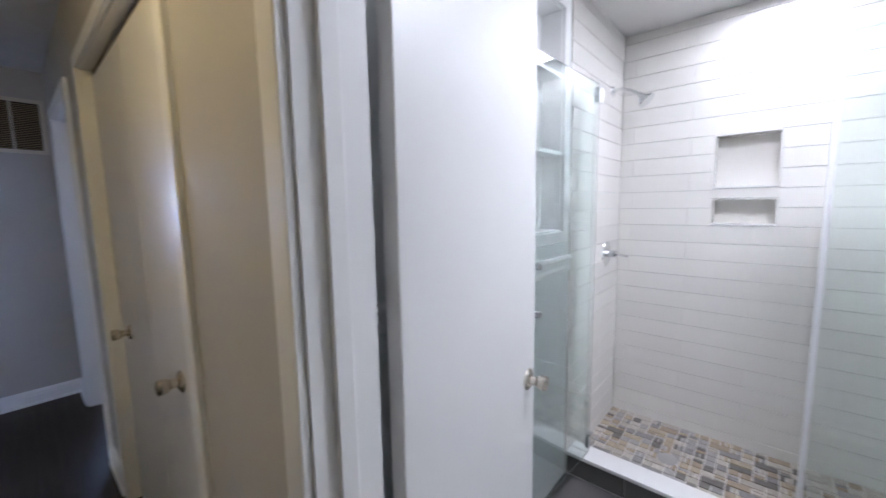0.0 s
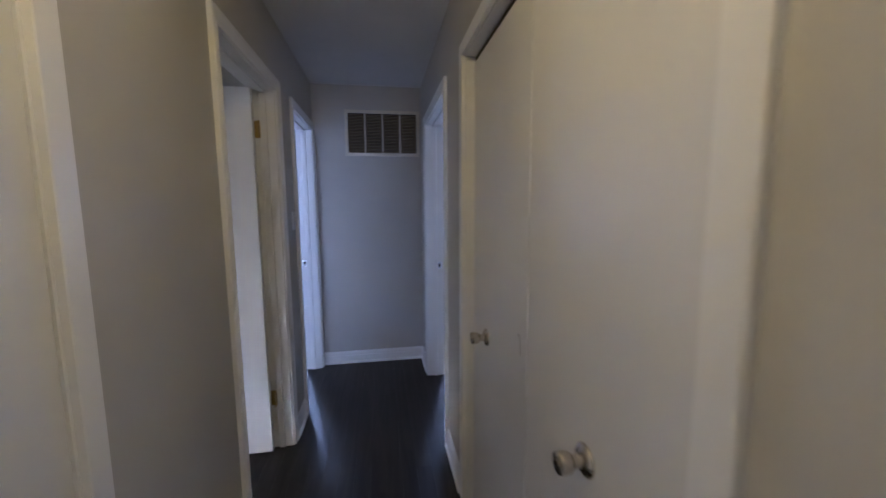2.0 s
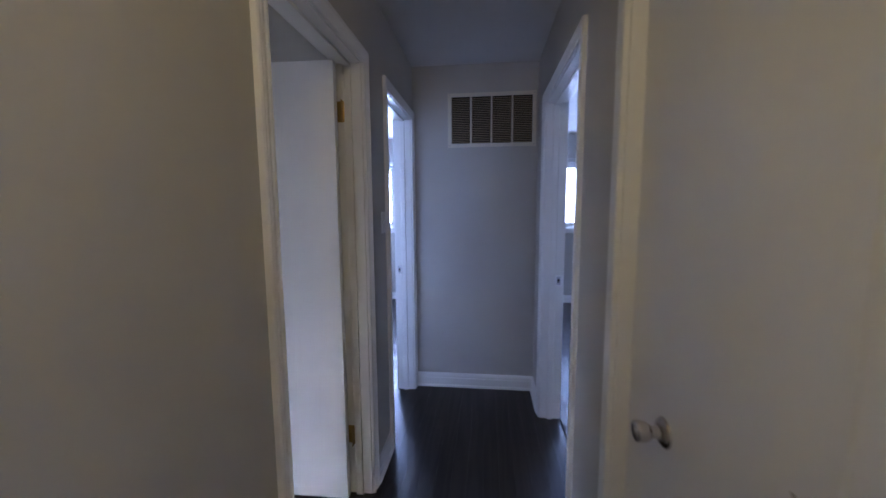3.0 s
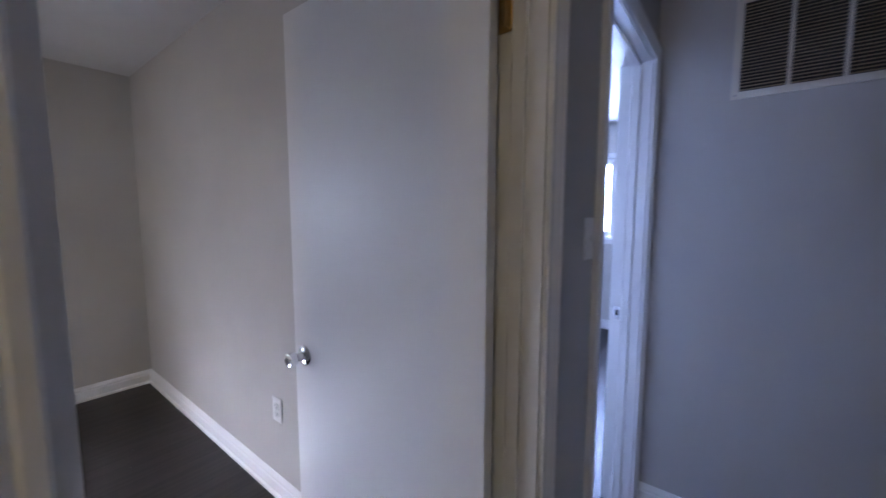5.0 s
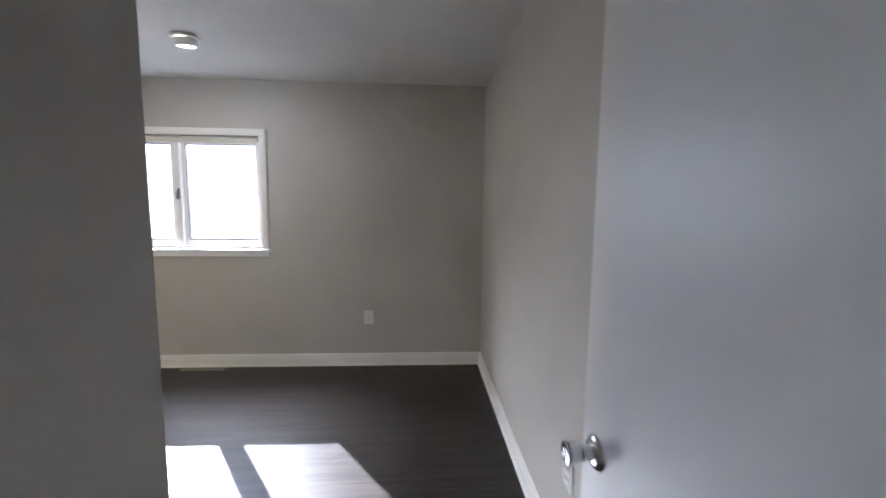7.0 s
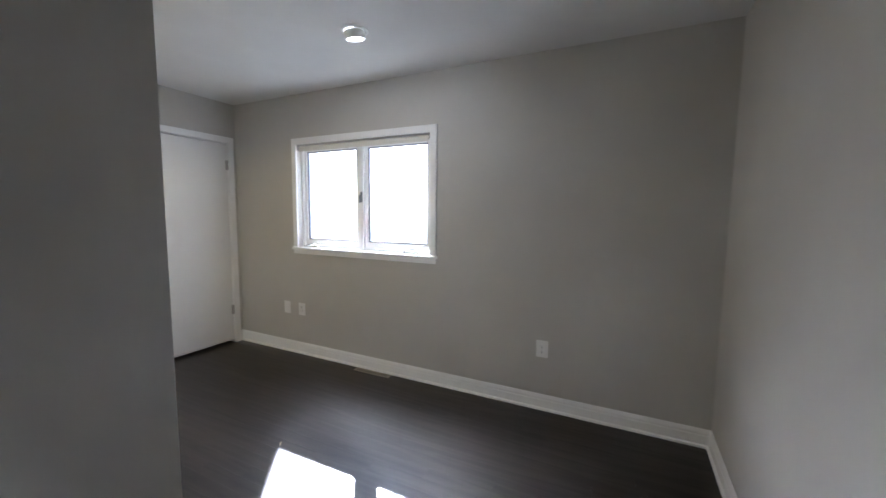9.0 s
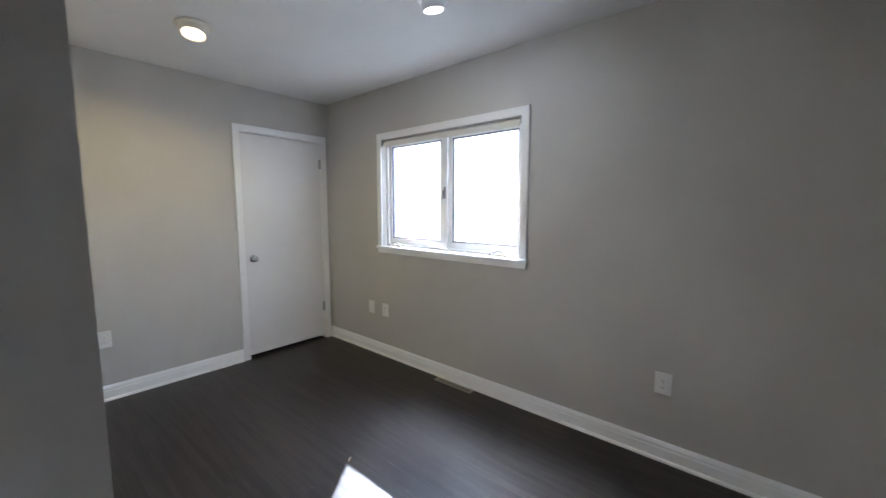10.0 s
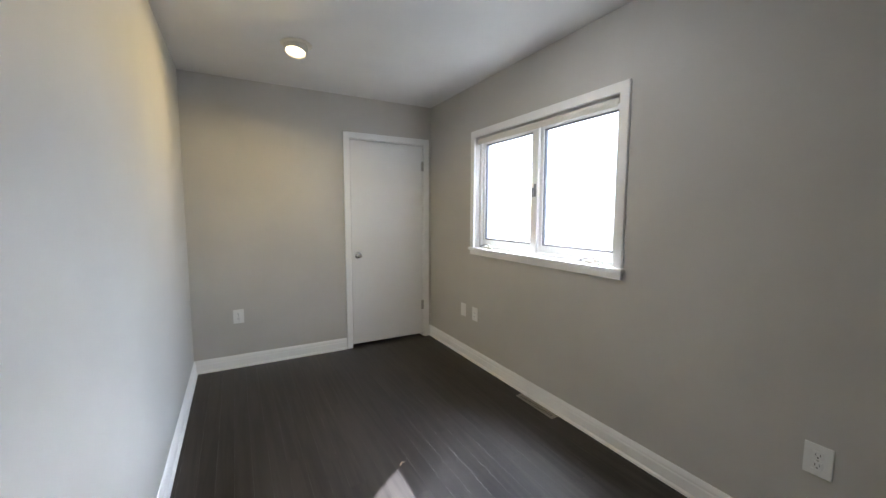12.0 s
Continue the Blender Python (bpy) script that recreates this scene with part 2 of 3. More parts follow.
CASING = ((0, 0), (0.010, 0), (0.0135, 0.003), (0.0135, 0.012), (0.0095, 0.016), (0.012, 0.022), (0.018, 0.036), (0.018, 0.040), (0.0155, 0.043), (0.020, 0.049), (0.020, 0.055), (0.016, 0.060), (0, 0.060))
FLAT_CASING = ((0, 0), (0.014, 0), (0.016, 0.003), (0.016, 0.052), (0.013, 0.056), (0, 0.056))
BASE = ((0, 0), (0, 0.024), (0.012, 0.022), (0.019, 0.014), (0.070, 0.014), (0.076, 0.011), (0.088, 0.011), (0.098, 0.008), (0.110, 0.003), (0.110, 0))


def wall(name, axis, p0, p1, a0, a1, z0=-0.02, z1=2.44, holes=(), mat=WALL):
    """A wall across axis from p0 to p1, along the other axis from a0 to a1, with holes (from, to, bottom, top) cut through."""
    us = sorted({a0, a1, *[h[0] for h in holes], *[h[1] for h in holes]})
    vs = sorted({z0, z1, *[max(z0, h[2]) for h in holes], *[h[3] for h in holes]})
    nu, nv = len(us) - 1, len(vs) - 1

    def solid(i, j):
        if not (0 <= i < nu and 0 <= j < nv):
            return False
        u, v = (us[i] + us[i + 1]) / 2, (vs[j] + vs[j + 1]) / 2
        return not any(h[0] < u < h[1] and h[2] < v < h[3] for h in holes)
    bm = bmesh.new()
    cache = {}

    def vert(p, u, v):
        key = (p, u, v)
        if key not in cache:
            cache[key] = bm.verts.new((p, u, v) if axis == "x" else (u, p, v))
        return cache[key]
    for i in range(nu):
        for j in range(nv):
            if not solid(i, j):
                continue
            u0, u1, v0, v1 = us[i], us[i + 1], vs[j], vs[j + 1]
            for p in (p0, p1):
                bm.faces.new([vert(p, u0, v0), vert(p, u1, v0), vert(p, u1, v1), vert(p, u0, v1)])
            for di, dj, (ua, va), (ub, vb) in ((-1, 0, (u0, v0), (u0, v1)), (1, 0, (u1, v0), (u1, v1)), (0, -1, (u0, v0), (u1, v0)), (0, 1, (u0, v1), (u1, v1))):
                if not solid(i + di, j + dj):
                    bm.faces.new([vert(p0, ua, va), vert(p1, ua, va), vert(p1, ub, vb), vert(p0, ub, vb)])
    return tagged(new(name, mesh_of(name, bm, mat)), kind="structure", category="wall")


def slab(name, x0, y0, z0, x1, y1, z1, mat, category):
    return tagged(new(name, mesh_of(name, boxed(x0, y0, z0, x1, y1, z1), mat)), kind="structure", category=category)


# ---- plan ----
LX, LXB = -0.313, -0.433          # hall: left wall, hall face and room face
RX, RXB = 0.605, 0.725            # hall: right wall
HY = 4.045                        # hall: end wall
WX, NY, SY, EX = -3.752, 2.985, -1.18, -1.552   # bedroom walls
EY = 1.695                         # entry passage wall
FY = 6.85                         # far bedrooms: window wall
CZ = 2.44
J = 0.018                         # jamb thickness
D1 = (2.137, 2.870)               # bedroom door, clear opening
L0 = (0.60, 1.362)                # hall cupboard door
L2 = (3.290, 3.960)
CL = (1.005, 2.260)               # closet pair
RD = (2.775, 3.650)
BD = (-0.310, 0.445)              # bathroom door
SD = (-3.660, -2.885)             # bedroom closet door
DH = 2.045


def hole(d, h=DH):
    return (d[0] - J, d[1] + J, -1, h + J)


wall("wall_hall_left", "x", LXB, LX, -1.6, HY, holes=(hole(L0), hole(D1), hole(L2)))
wall("wall_hall_right", "x", RX, RXB, -1.6, HY, holes=(hole(BD), hole(CL), hole(RD)))
wall("wall_hall_end", "y", HY, HY + 0.12, LXB, RXB)
wall("wall_hall_south", "y", -1.72, -1.6, LXB, RXB)
WIN = (-0.315, 1.085, 1.030, 1.985)
wall("wall_west", "x", WX - 0.15, WX, -1.95, FY + 0.15, holes=(WIN,))
wall("wall_bedroom_north", "y", NY, NY + 0.12, WX, LXB)
wall("wall_bedroom_south", "y", SY - 0.12, SY, WX, EX + 0.12, holes=(hole(SD),))
wall("wall_bedroom_east", "x", EX, EX + 0.12, SY, EY)
wall("wall_entry", "y", EY - 0.12, EY, EX + 0.12, LXB)
wall("wall_closet_back", "y", -1.95, -1.83, WX, EX + 0.12)
# unseen wall, added to keep daylight from leaking under the bedroom closet door
wall("wall_closet_light_block", "x", EX, EX + 0.12, -1.83, SY - 0.12)
WN1, WN2 = (-1.85, -0.45, 1.085, 2.035), (1.30, 2.70, 1.085, 2.035)
wall("wall_north", "y", FY, FY + 0.15, WX, 4.2, holes=(WN1, WN2))
wall("wall_between_bedrooms", "x", 0.08, 0.20, HY + 0.12, FY)
wall("wall_east", "x", 4.2, 4.35, 2.45, FY + 0.15)
wall("wall_northeast_south", "y", 2.45, 2.57, RXB, 4.2)
wall("wall_closet_side", "x", 1.30, 1.42, 0.83, 2.45)
BNY, BEX, BSY = 0.710, 2.960, -1.20
CAB = (1.50, 2.06, 1.29, 2.30)
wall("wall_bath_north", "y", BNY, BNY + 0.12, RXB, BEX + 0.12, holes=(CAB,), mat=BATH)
NI1, NI2 = (-0.070, 0.216, 1.495, 1.790), (-0.070, 0.216, 1.290, 1.440)
wall("wall_bath_east", "x", BEX, BEX + 0.12, BSY, BNY, holes=(NI1, NI2))
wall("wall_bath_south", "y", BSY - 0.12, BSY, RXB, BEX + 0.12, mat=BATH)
slab("ceiling", WX - 0.15, -1.95, CZ, 4.35, FY + 0.15, CZ + 0.12, CEIL, "ceiling")
slab("subfloor", WX - 0.15, -1.95, -0.14, 4.35, FY + 0.15, -0.024, SHADOW, "floor")
ground = slab("ground", -600, -600, -0.7, 600, 600, -0.5, EARTH, "ground")

# ---- baseboards ----


def baseboard(*path):
    return tagged(new("baseboard", mesh_of("baseboard", sweep([(x, y, 0) for x, y in path], BASE, (0, 0, 1)), TRIM)), kind="structure", category="baseboard")


C = 0.066
baseboard((LX, L0[0] - C), (LX, -1.6), (RX, -1.6), (RX, BD[0] - C))
baseboard((LX, D1[0] - C), (LX, L0[1] + C))
baseboard((LX, L2[0] - C), (LX, D1[1] + C))
baseboard((RX, BD[1] + C), (RX, CL[0] - C))
baseboard((RX, CL[1] + C), (RX, RD[0] - C))
baseboard((RX, RD[1] + C), (RX, HY), (LX, HY), (LX, L2[1] + C))
baseboard((LXB, D1[1] + C), (LXB, NY), (WX, NY), (WX, SY), (SD[0] - C + 0.002, SY))
baseboard((SD[1] + C, SY), (EX, SY), (EX, EY), (LXB, EY), (LXB, D1[0] - C))
baseboard((LXB, L2[1] + C), (LXB, HY + 0.12), (0.08, HY + 0.12), (0.08, FY), (WX, FY), (WX, NY + 0.12), (LXB, NY + 0.12), (LXB, L2[0] - C))
baseboard((RXB, RD[0] - C), (RXB, 2.57), (4.2, 2.57), (4.2, FY), (0.20, FY), (0.20, HY + 0.12), (RXB, HY + 0.12), (RXB, RD[1] + C))

# ---- doors ----


def jamb(parent, w, t, h, stop_at=None):
    bm = bmesh.new()
    box(bm, -J, 0.001, -0.02, 0, t - 0.001, h)
    box(bm, w, 0.001, -0.02, w + J, t - 0.001, h)
    box(bm, -J, 0.001, h, w + J, t - 0.001, h + J)
    part("jamb", bm, TRIM, parent)
    if stop_at is not None:
        bm = sweep([(0, stop_at, 0), (0, stop_at, h), (w, stop_at, h), (w, stop_at, 0)], ((0, 0), (0, 0.012), (0.030, 0.012), (0.034, 0.008), (0.034, 0)), (0, 1, 0), flip=False)
        part("door_stop", bm, TRIM, parent)


def casing(parent, w, t, h, sides="AB", profile=CASING):
    g = 0.006
    path = [(-g, 0, 0), (-g, 0, h + g), (w + g, 0, h + g), (w + g, 0, 0)]
    if "A" in sides:
        part("casing", sweep(path, profile, (0, -1, 0), flip=False), TRIM, parent)
    if "B" in sides:
        part("casing", sweep([(x, t, z) for x, y, z in path], profile, (0, 1, 0), flip=True), TRIM, parent)


KNOB = ((0, 0.066), (0.010, 0.0662), (0.0105, 0.0645), (0.019, 0.0645), (0.0225, 0.0625), (0.0238, 0.058), (0.0235, 0.048), (0.0215, 0.038), (0.0180, 0.033), (0.0150, 0.031), (0.0140, 0.020), (0.0155, 0.012), (0.0155, 0.006))
ROSE = ((0.0155, 0.0125), (0.020, 0.0120), (0.027, 0.0095), (0.0325, 0.0055), (0.0350, 0.002), (0.0350, 0.0))


def knob(leaf, x, y, z, out, mat=NICKEL):
    """A round knob with its rose on a leaf's face; out is +1 or -1 along the leaf's y."""
    m = pose(x, y, z, -90 * out, 0, 0)
    part("doorknob", lathe(KNOB), mat, leaf, "round satin metal doorknob", m, True)
    part("rose", lathe(ROSE), mat, leaf, "round metal rose plate", m, True)


def door_leaf(parent, m, length, height, thick=0.035):
    return part("door_leaf", boxed(0, 0, 0, length, thick, height, 0.0015, 1), DOOR, parent, "smooth white flush door leaf", m)


def hinge(parent, m, mat):
    """A butt hinge: two plates folded open and a knuckle, along local z."""
    bm = bmesh.new()
    box(bm, -0.0015, 0.0, -0.045, 0.0, 0.032, 0.045)
    box(bm, -0.034, -0.0022, -0.045, -0.002, -0.0005, 0.045)
    for zc in (-0.030, 0.0, 0.030):
        lathe(((0, -0.0145), (0.006, -0.0145), (0.006, 0.0145), (0, 0.0145)), 12, bm, pose(-0.004, -0.004, zc))
    for zc in (-0.030, 0.030):
        lathe(((0.0, -0.0035), (0.004, -0.003), (0.004, 0.0)), 8, bm, pose(-0.0015, 0.018, zc, 0, 90, 0) )
    part("hinge", bm, mat, parent, "brass butt hinge" if mat is BRASS else "metal butt hinge", m)


def strike(parent, m):
    bm = bmesh.new()
    for b4 in ((-0.014, -0.028, -0.007, 0.028), (0.007, -0.028, 0.014, 0.028), (-0.007, -0.028, 0.007, -0.013), (-0.007, 0.013, 0.007, 0.028)):
        box(bm, b4[0], -0.0015, b4[1], b4[2], 0.0005, b4[3])
    part("strike_plate", bm, CHROME, parent, "small chrome strike plate", m)
    # the hole is a flush plate, its darkness painted
    part("strike_hole", boxed(-0.0069, -0.0006, -0.0129, 0.0069, 0.0004, 0.0129), DARK, parent, "", m)


T = LX - LXB
# bedroom door, open into the room, hinged on its far jamb
d1 = thing("door_1", pose(LX, D1[0], 0, 0, 0, 90), "open white flush door in white moulded casing", "door", kind="structure")
w1 = D1[1] - D1[0]
jamb(d1, w1, T, DH, 0.045)
casing(d1, w1, T, DH)
leaf1 = door_leaf(d1, pose(2.845 - D1[0], T - 0.017, 0.012, 0, 0, 90.8), 0.775, 2.030)
knob(leaf1, 0.715, 0.035, 0.905, 1, CHROME)
knob(leaf1, 0.715, 0.0, 0.905, -1, CHROME)
part("latch_plate", boxed(0.7745, 0.006, 0.877, 0.7762, 0.029, 0.933), CHROME, leaf1)
for hz in (1.840, 0.310):
    hinge(d1, pose(w1 - 0.0005, T - 0.036, hz, 0, 0, 0), BRASS)
strike(d1, pose(0.001, T - 0.022, 0.915, 0, 0, -90))

# cupboard door in the hall, shut
d0 = thing("door_2", pose(LX, L0[0], 0, 0, 0, 90), "shut white flush cupboard door with brass hinges", "door", kind="structure")
w0 = L0[1] - L0[0]
jamb(d0, w0, T, DH)
casing(d0, w0, T, DH, "A", FLAT_CASING)
leaf0 = door_leaf(d0, pose(0.003, 0.004, 0.012), w0 - 0.006, 2.028)
knob(leaf0, 0.06, 0.0, 0.905, -1)
for hz in (1.84, 0.31):
    bm = bmesh.new()
    lathe(((0, -0.045), (0.006, -0.045), (0.006, 0.045), (0, 0.045)), 12, bm)
    box(bm, -0.022, 0.003, -0.045, 0.016, 0.0045, 0.045)
    part("hinge", bm, BRASS, d0, "brass butt hinge", pose(w0 - 0.002, -0.004, hz))

# far left bedroom doorway
d2 = thing("door_3", pose(LX, L2[0], 0, 0, 0, 90), "open doorway with white moulded casing and strike plate", "door", kind="structure")
w2 = L2[1] - L2[0]
jamb(d2, w2, T, DH, 0.045)
casing(d2, w2, T, DH)
strike(d2, pose(w2 - 0.001, T - 0.022, 0.944, 0, 0, 90))
leaf2 = door_leaf(d2, pose(-0.002, T + 0.008, 0.012, 0, 0, 91), 0.66, 2.028)
knob(leaf2, 0.60, 0.0, 0.905, -1)

# far right bedroom doorway
d3 = thing("door_4", pose(RX, RD[1], 0, 0, 0, -90), "open doorway with white moulded casing and strike plate", "door", kind="structure")
w3 = RD[1] - RD[0]
jamb(d3, w3, T, DH, 0.045)
casing(d3, w3, T, DH)
strike(d3, pose(0.001, T - 0.022, 0.939, 0, 0, -90))
leaf3 = door_leaf(d3, pose(w3 + 0.040, T + 0.008, 0.012, 0, 0, 91), 0.80, 2.028)
knob(leaf3, 0.74, 0.035, 0.905, 1)

# closet pair in the hall, shut
d4 = thing("door_5", pose(RX, CL[1], 0, 0, 0, -90), "pair of shut white flush closet doors with knobs", "door", kind="structure")
w4 = CL[1] - CL[0]
jamb(d4, w4, T, DH)
casing(d4, w4, T, DH, "A", FLAT_CASING)
half = w4 / 2
for lx, kx in ((0.003, 0.207), (half + 0.0015, 0.325)):
    lf = door_leaf(d4, pose(lx, 0.040, 0.010), half - 0.0045, 2.012)
    knob(lf, kx, 0.0, 0.890, -1)
# dark strip painted as the shaded gap above the closet leaves
part("shaded_track_gap", boxed(0.0, 0.045, 2.026, w4, 0.075, 2.0449), SHADOW, d4)
scuff = bmesh.new()
for a, b_, r in (((0, 0), (0.010, -0.014), 0.003), ((0.010, -0.014), (0.016, -0.040), 0.0022), ((0.016, -0.04), (0.013, -0.062), 0.0016)):
    d = Vector((b_[0] - a[0], b_[1] - a[1])).normalized()
    q = Vector((-d.y, d.x)) * r
    vs = [scuff.verts.new((p[0] + s * q.x, -0.0006, p[1] + s * q.y)) for p, s in ((a, 1), (b_, 1), (b_, -1), (a, -1))]
    scuff.faces.new(vs)
part("scuff_mark", scuff, plain("grey_scuff", (0.28, 0.26, 0.23), 0.7), d4, "grey scuffed chip in the paint", pose(CL[1] - 1.70, 0.040, 1.035))

# bathroom door, open into the bathroom
d5 = thing("door_6", pose(RX, BD[1], 0, 0, 0, -90), "open white flush bathroom door in white casing", "door", kind="structure")
w5 = BD[1] - BD[0]
jamb(d5, w5, T, DH, 0.040)
casing(d5, w5, T, DH, "AB", FLAT_CASING)
leaf5 = door_leaf(d5, pose(0.015, T + 0.050, 0.012, 0, 0, 98.0), 0.690, 2.030)
knob(leaf5, 0.632, 0.0, 0.850, -1)
knob(leaf5, 0.632, 0.035, 0.850, 1)
for hz in (1.84, 0.31):
    bm = lathe(((0, -0.045), (0.006, -0.045), (0.006, 0.045), (0, 0.045)), 12)
    part("hinge", bm, STEEL, d5, "metal butt hinge", pose(0.006, T + 0.036, hz))

# bedroom closet door, shut
d6 = thing("door_7", pose(SD[1], SY, 0, 0, 0, 180), "shut white flush closet door in bedroom corner", "door", kind="structure")
w6 = SD[1] - SD[0]
jamb(d6, w6, 0.12, DH)
casing(d6, w6, 0.12, DH, "A", FLAT_CASING)
leaf6 = door_leaf(d6, pose(0.003, 0.006, 0.030), w6 - 0.006, 2.010)
knob(leaf6, 0.062, 0.0, 0.895, -1, CHROME)
for hz in (1.83, 0.35):
    bm = bmesh.new()
    lathe(((0, -0.048), (0.007, -0.048), (0.007, 0.048), (0, 0.048)), 12, bm)
    box(bm, -0.020, 0.004, -0.048, 0.014, 0.0055, 0.048)
    part("hinge", bm, STEEL, d6, "grey metal butt hinge", pose(w6 - 0.002, -0.003, hz))

# ---- windows ----


def crank(parent, x, z):
    """A casement operator: a housing with a folded handle."""
    bm = boxed(-0.052, -0.026, 0.0, 0.052, 0.0, 0.018, 0.007, 3)
    lathe(((0, 0), (0.013, 0), (0.012, 0.014), (0.009, 0.020), (0, 0.021)), 16, bm, pose(0.018, -0.014, 0.014))
    part("crank_housing", bm, CREAM, parent, "", pose(x, 0.040, z))
    bm = sweep([(0.018, -0.006, 0.030), (-0.010, -0.008, 0.036), (-0.050, -0.012, 0.026), (-0.078, -0.012, 0.020)], ((-0.006, -0.004), (-0.006, 0.004), (0.006, 0.004), (0.006, -0.004)), (0, 1, 0))
    lathe(((0, 0), (0.008, 0.001), (0.010, 0.012), (0.007, 0.020), (0, 0.021)), 14, bm, pose(-0.078, -0.018, 0.006))
    part("crank_handle", bm, STEEL, parent, "folded metal crank handle", pose(x, 0.030, z + 0.002), True)


def window(name, m, w, h, t, label):
    """A pair of casement sashes in a cased opening; local x along the wall, y outwards, z up from the opening's sill."""
    win = thing(name, m, label, "window", kind="structure")
    g = 0.004
    part("casing", sweep([(-g, 0, 0.012), (-g, 0, h + g), (w + g, 0, h + g), (w + g, 0, 0.012)], FLAT_CASING, (0, -1, 0)), TRIM, win)
    part("window_sill", boxed(-0.070, -0.030, -0.012, w + 0.070, 0.045, 0.010, 0.004), TRIM, win, "white wooden window stool")
    part("apron", boxed(-0.058, -0.016, -0.052, w + 0.058, -0.0005, -0.0125, 0.003), TRIM, win)
    bm = bmesh.new()
    box(bm, 0.0005, 0.045, 0.0005, 0.022, t - 0.002, h - 0.0005)
    box(bm, w - 0.022, 0.045, 0.0005, w - 0.0005, t - 0.002, h - 0.0005)
    box(bm, 0.022, 0.045, h - 0.024, w - 0.022, t - 0.002, h - 0.0005)
    box(bm, 0.022, 0.045, 0.0005, w - 0.022, t - 0.002, 0.030)
    part("window_frame", bm, TRIM, win)
    c = w / 2
    part("mullion", boxed(c - 0.026, 0.042, 0.030, c + 0.026, t - 0.004, h - 0.024, 0.003), TRIM, win)
    for a, b_ in ((0.022, c - 0.026), (c + 0.026, w - 0.022)):
        a, b_ = a + 0.003, b_ - 0.003
        s, sb = 0.030, 0.050
        bm = bmesh.new()
        z0, z1 = 0.033, h - 0.027
        for q in ((a, z0, a + s, z1), (b_ - s, z0, b_, z1), (a + s, z0, b_ - s, z0 + sb), (a + s, z1 - s, b_ - s, z1)):
            box(bm, q[0], 0.062, q[1], q[2], 0.096, q[3])
        sash = part("sash", bm, TRIM, win, "white casement sash")
        bm = bmesh.new()
        s2 = s + 0.010
        for q in ((a + s, z0 + sb, a + s2, z1 - s), (b_ - s2, z0 + sb, b_ - s, z1 - s), (a + s2, z0 + sb, b_ - s2, z0 + sb + 0.013), (a + s2, z1 - s2, b_ - s2, z1 - s)):
            box(bm, q[0], 0.070, q[1], q[2], 0.090, q[3])
        part("glazing_bead", bm, BEAD, sash, "grey glazing bead")
        pane = part("pane", boxed(a + s - 0.004, 0.078, z0 + sb - 0.004, b_ - s + 0.004, 0.082, z1 - s + 0.004), GLASS, sash)
        pane.visible_shadow = False
    crank(win, 0.16, 0.010)
    crank(win, w - 0.16, 0.010)
    bm = boxed(-0.010, -0.006, -0.045, 0.010, 0.0, 0.045, 0.003)
    lathe(((0, 0), (0.006, 0), (0.006, 0.016), (0, 0.018)), 12, bm, pose(0, -0.004, 0.012, 90, 0, 0))
    box(bm, -0.007, -0.026, -0.050, 0.007, -0.018, 0.016)
    part("lock_lever", bm, BEAD, win, "grey metal sash lock lever", pose(c + 0.004, 0.042, h * 0.50))
    return win


window("window_1", pose(WX, WIN[0], WIN[2], 0, 0, 90), WIN[1] - WIN[0], WIN[3] - WIN[2], 0.15, "white double casement window over bedroom floor")
window("window_2", pose(WN1[0], FY, WN1[2]), 1.40, WN1[3] - WN1[2], 0.15, "white double casement window in far bedroom")
window("window_3", pose(WN2[0], FY, WN2[2]), 1.40, WN2[3] - WN2[2], 0.15, "white double casement window in far bedroom")


def roller_shade(m, w):
    sh = thing("roller_shade", m, "cream roller shade rolled up under window head", "shade", "roller shades")
    part("roll", lathe(((0, 0.012), (0.016, 0.012), (0.0165, w - 0.012), (0, w - 0.012)), 20), SHADE, sh, "", pose(0, 0, 0, 0, 90, 0), True)
    for x in (0.0, w - 0.004):
        part("bracket", boxed(x, -0.018, -0.020, x + 0.004, 0.018, 0.0245), STEEL, sh, "metal shade bracket")
    part("hem_bar", boxed(0.014, -0.021, -0.034, w - 0.014, -0.015, -0.010, 0.002), SHADE, sh)
    return sh


roller_shade(pose(WX - 0.020, WIN[0] + 0.006, WIN[3] - 0.0250, 0, 0, 90), WIN[1] - WIN[0] - 0.012)

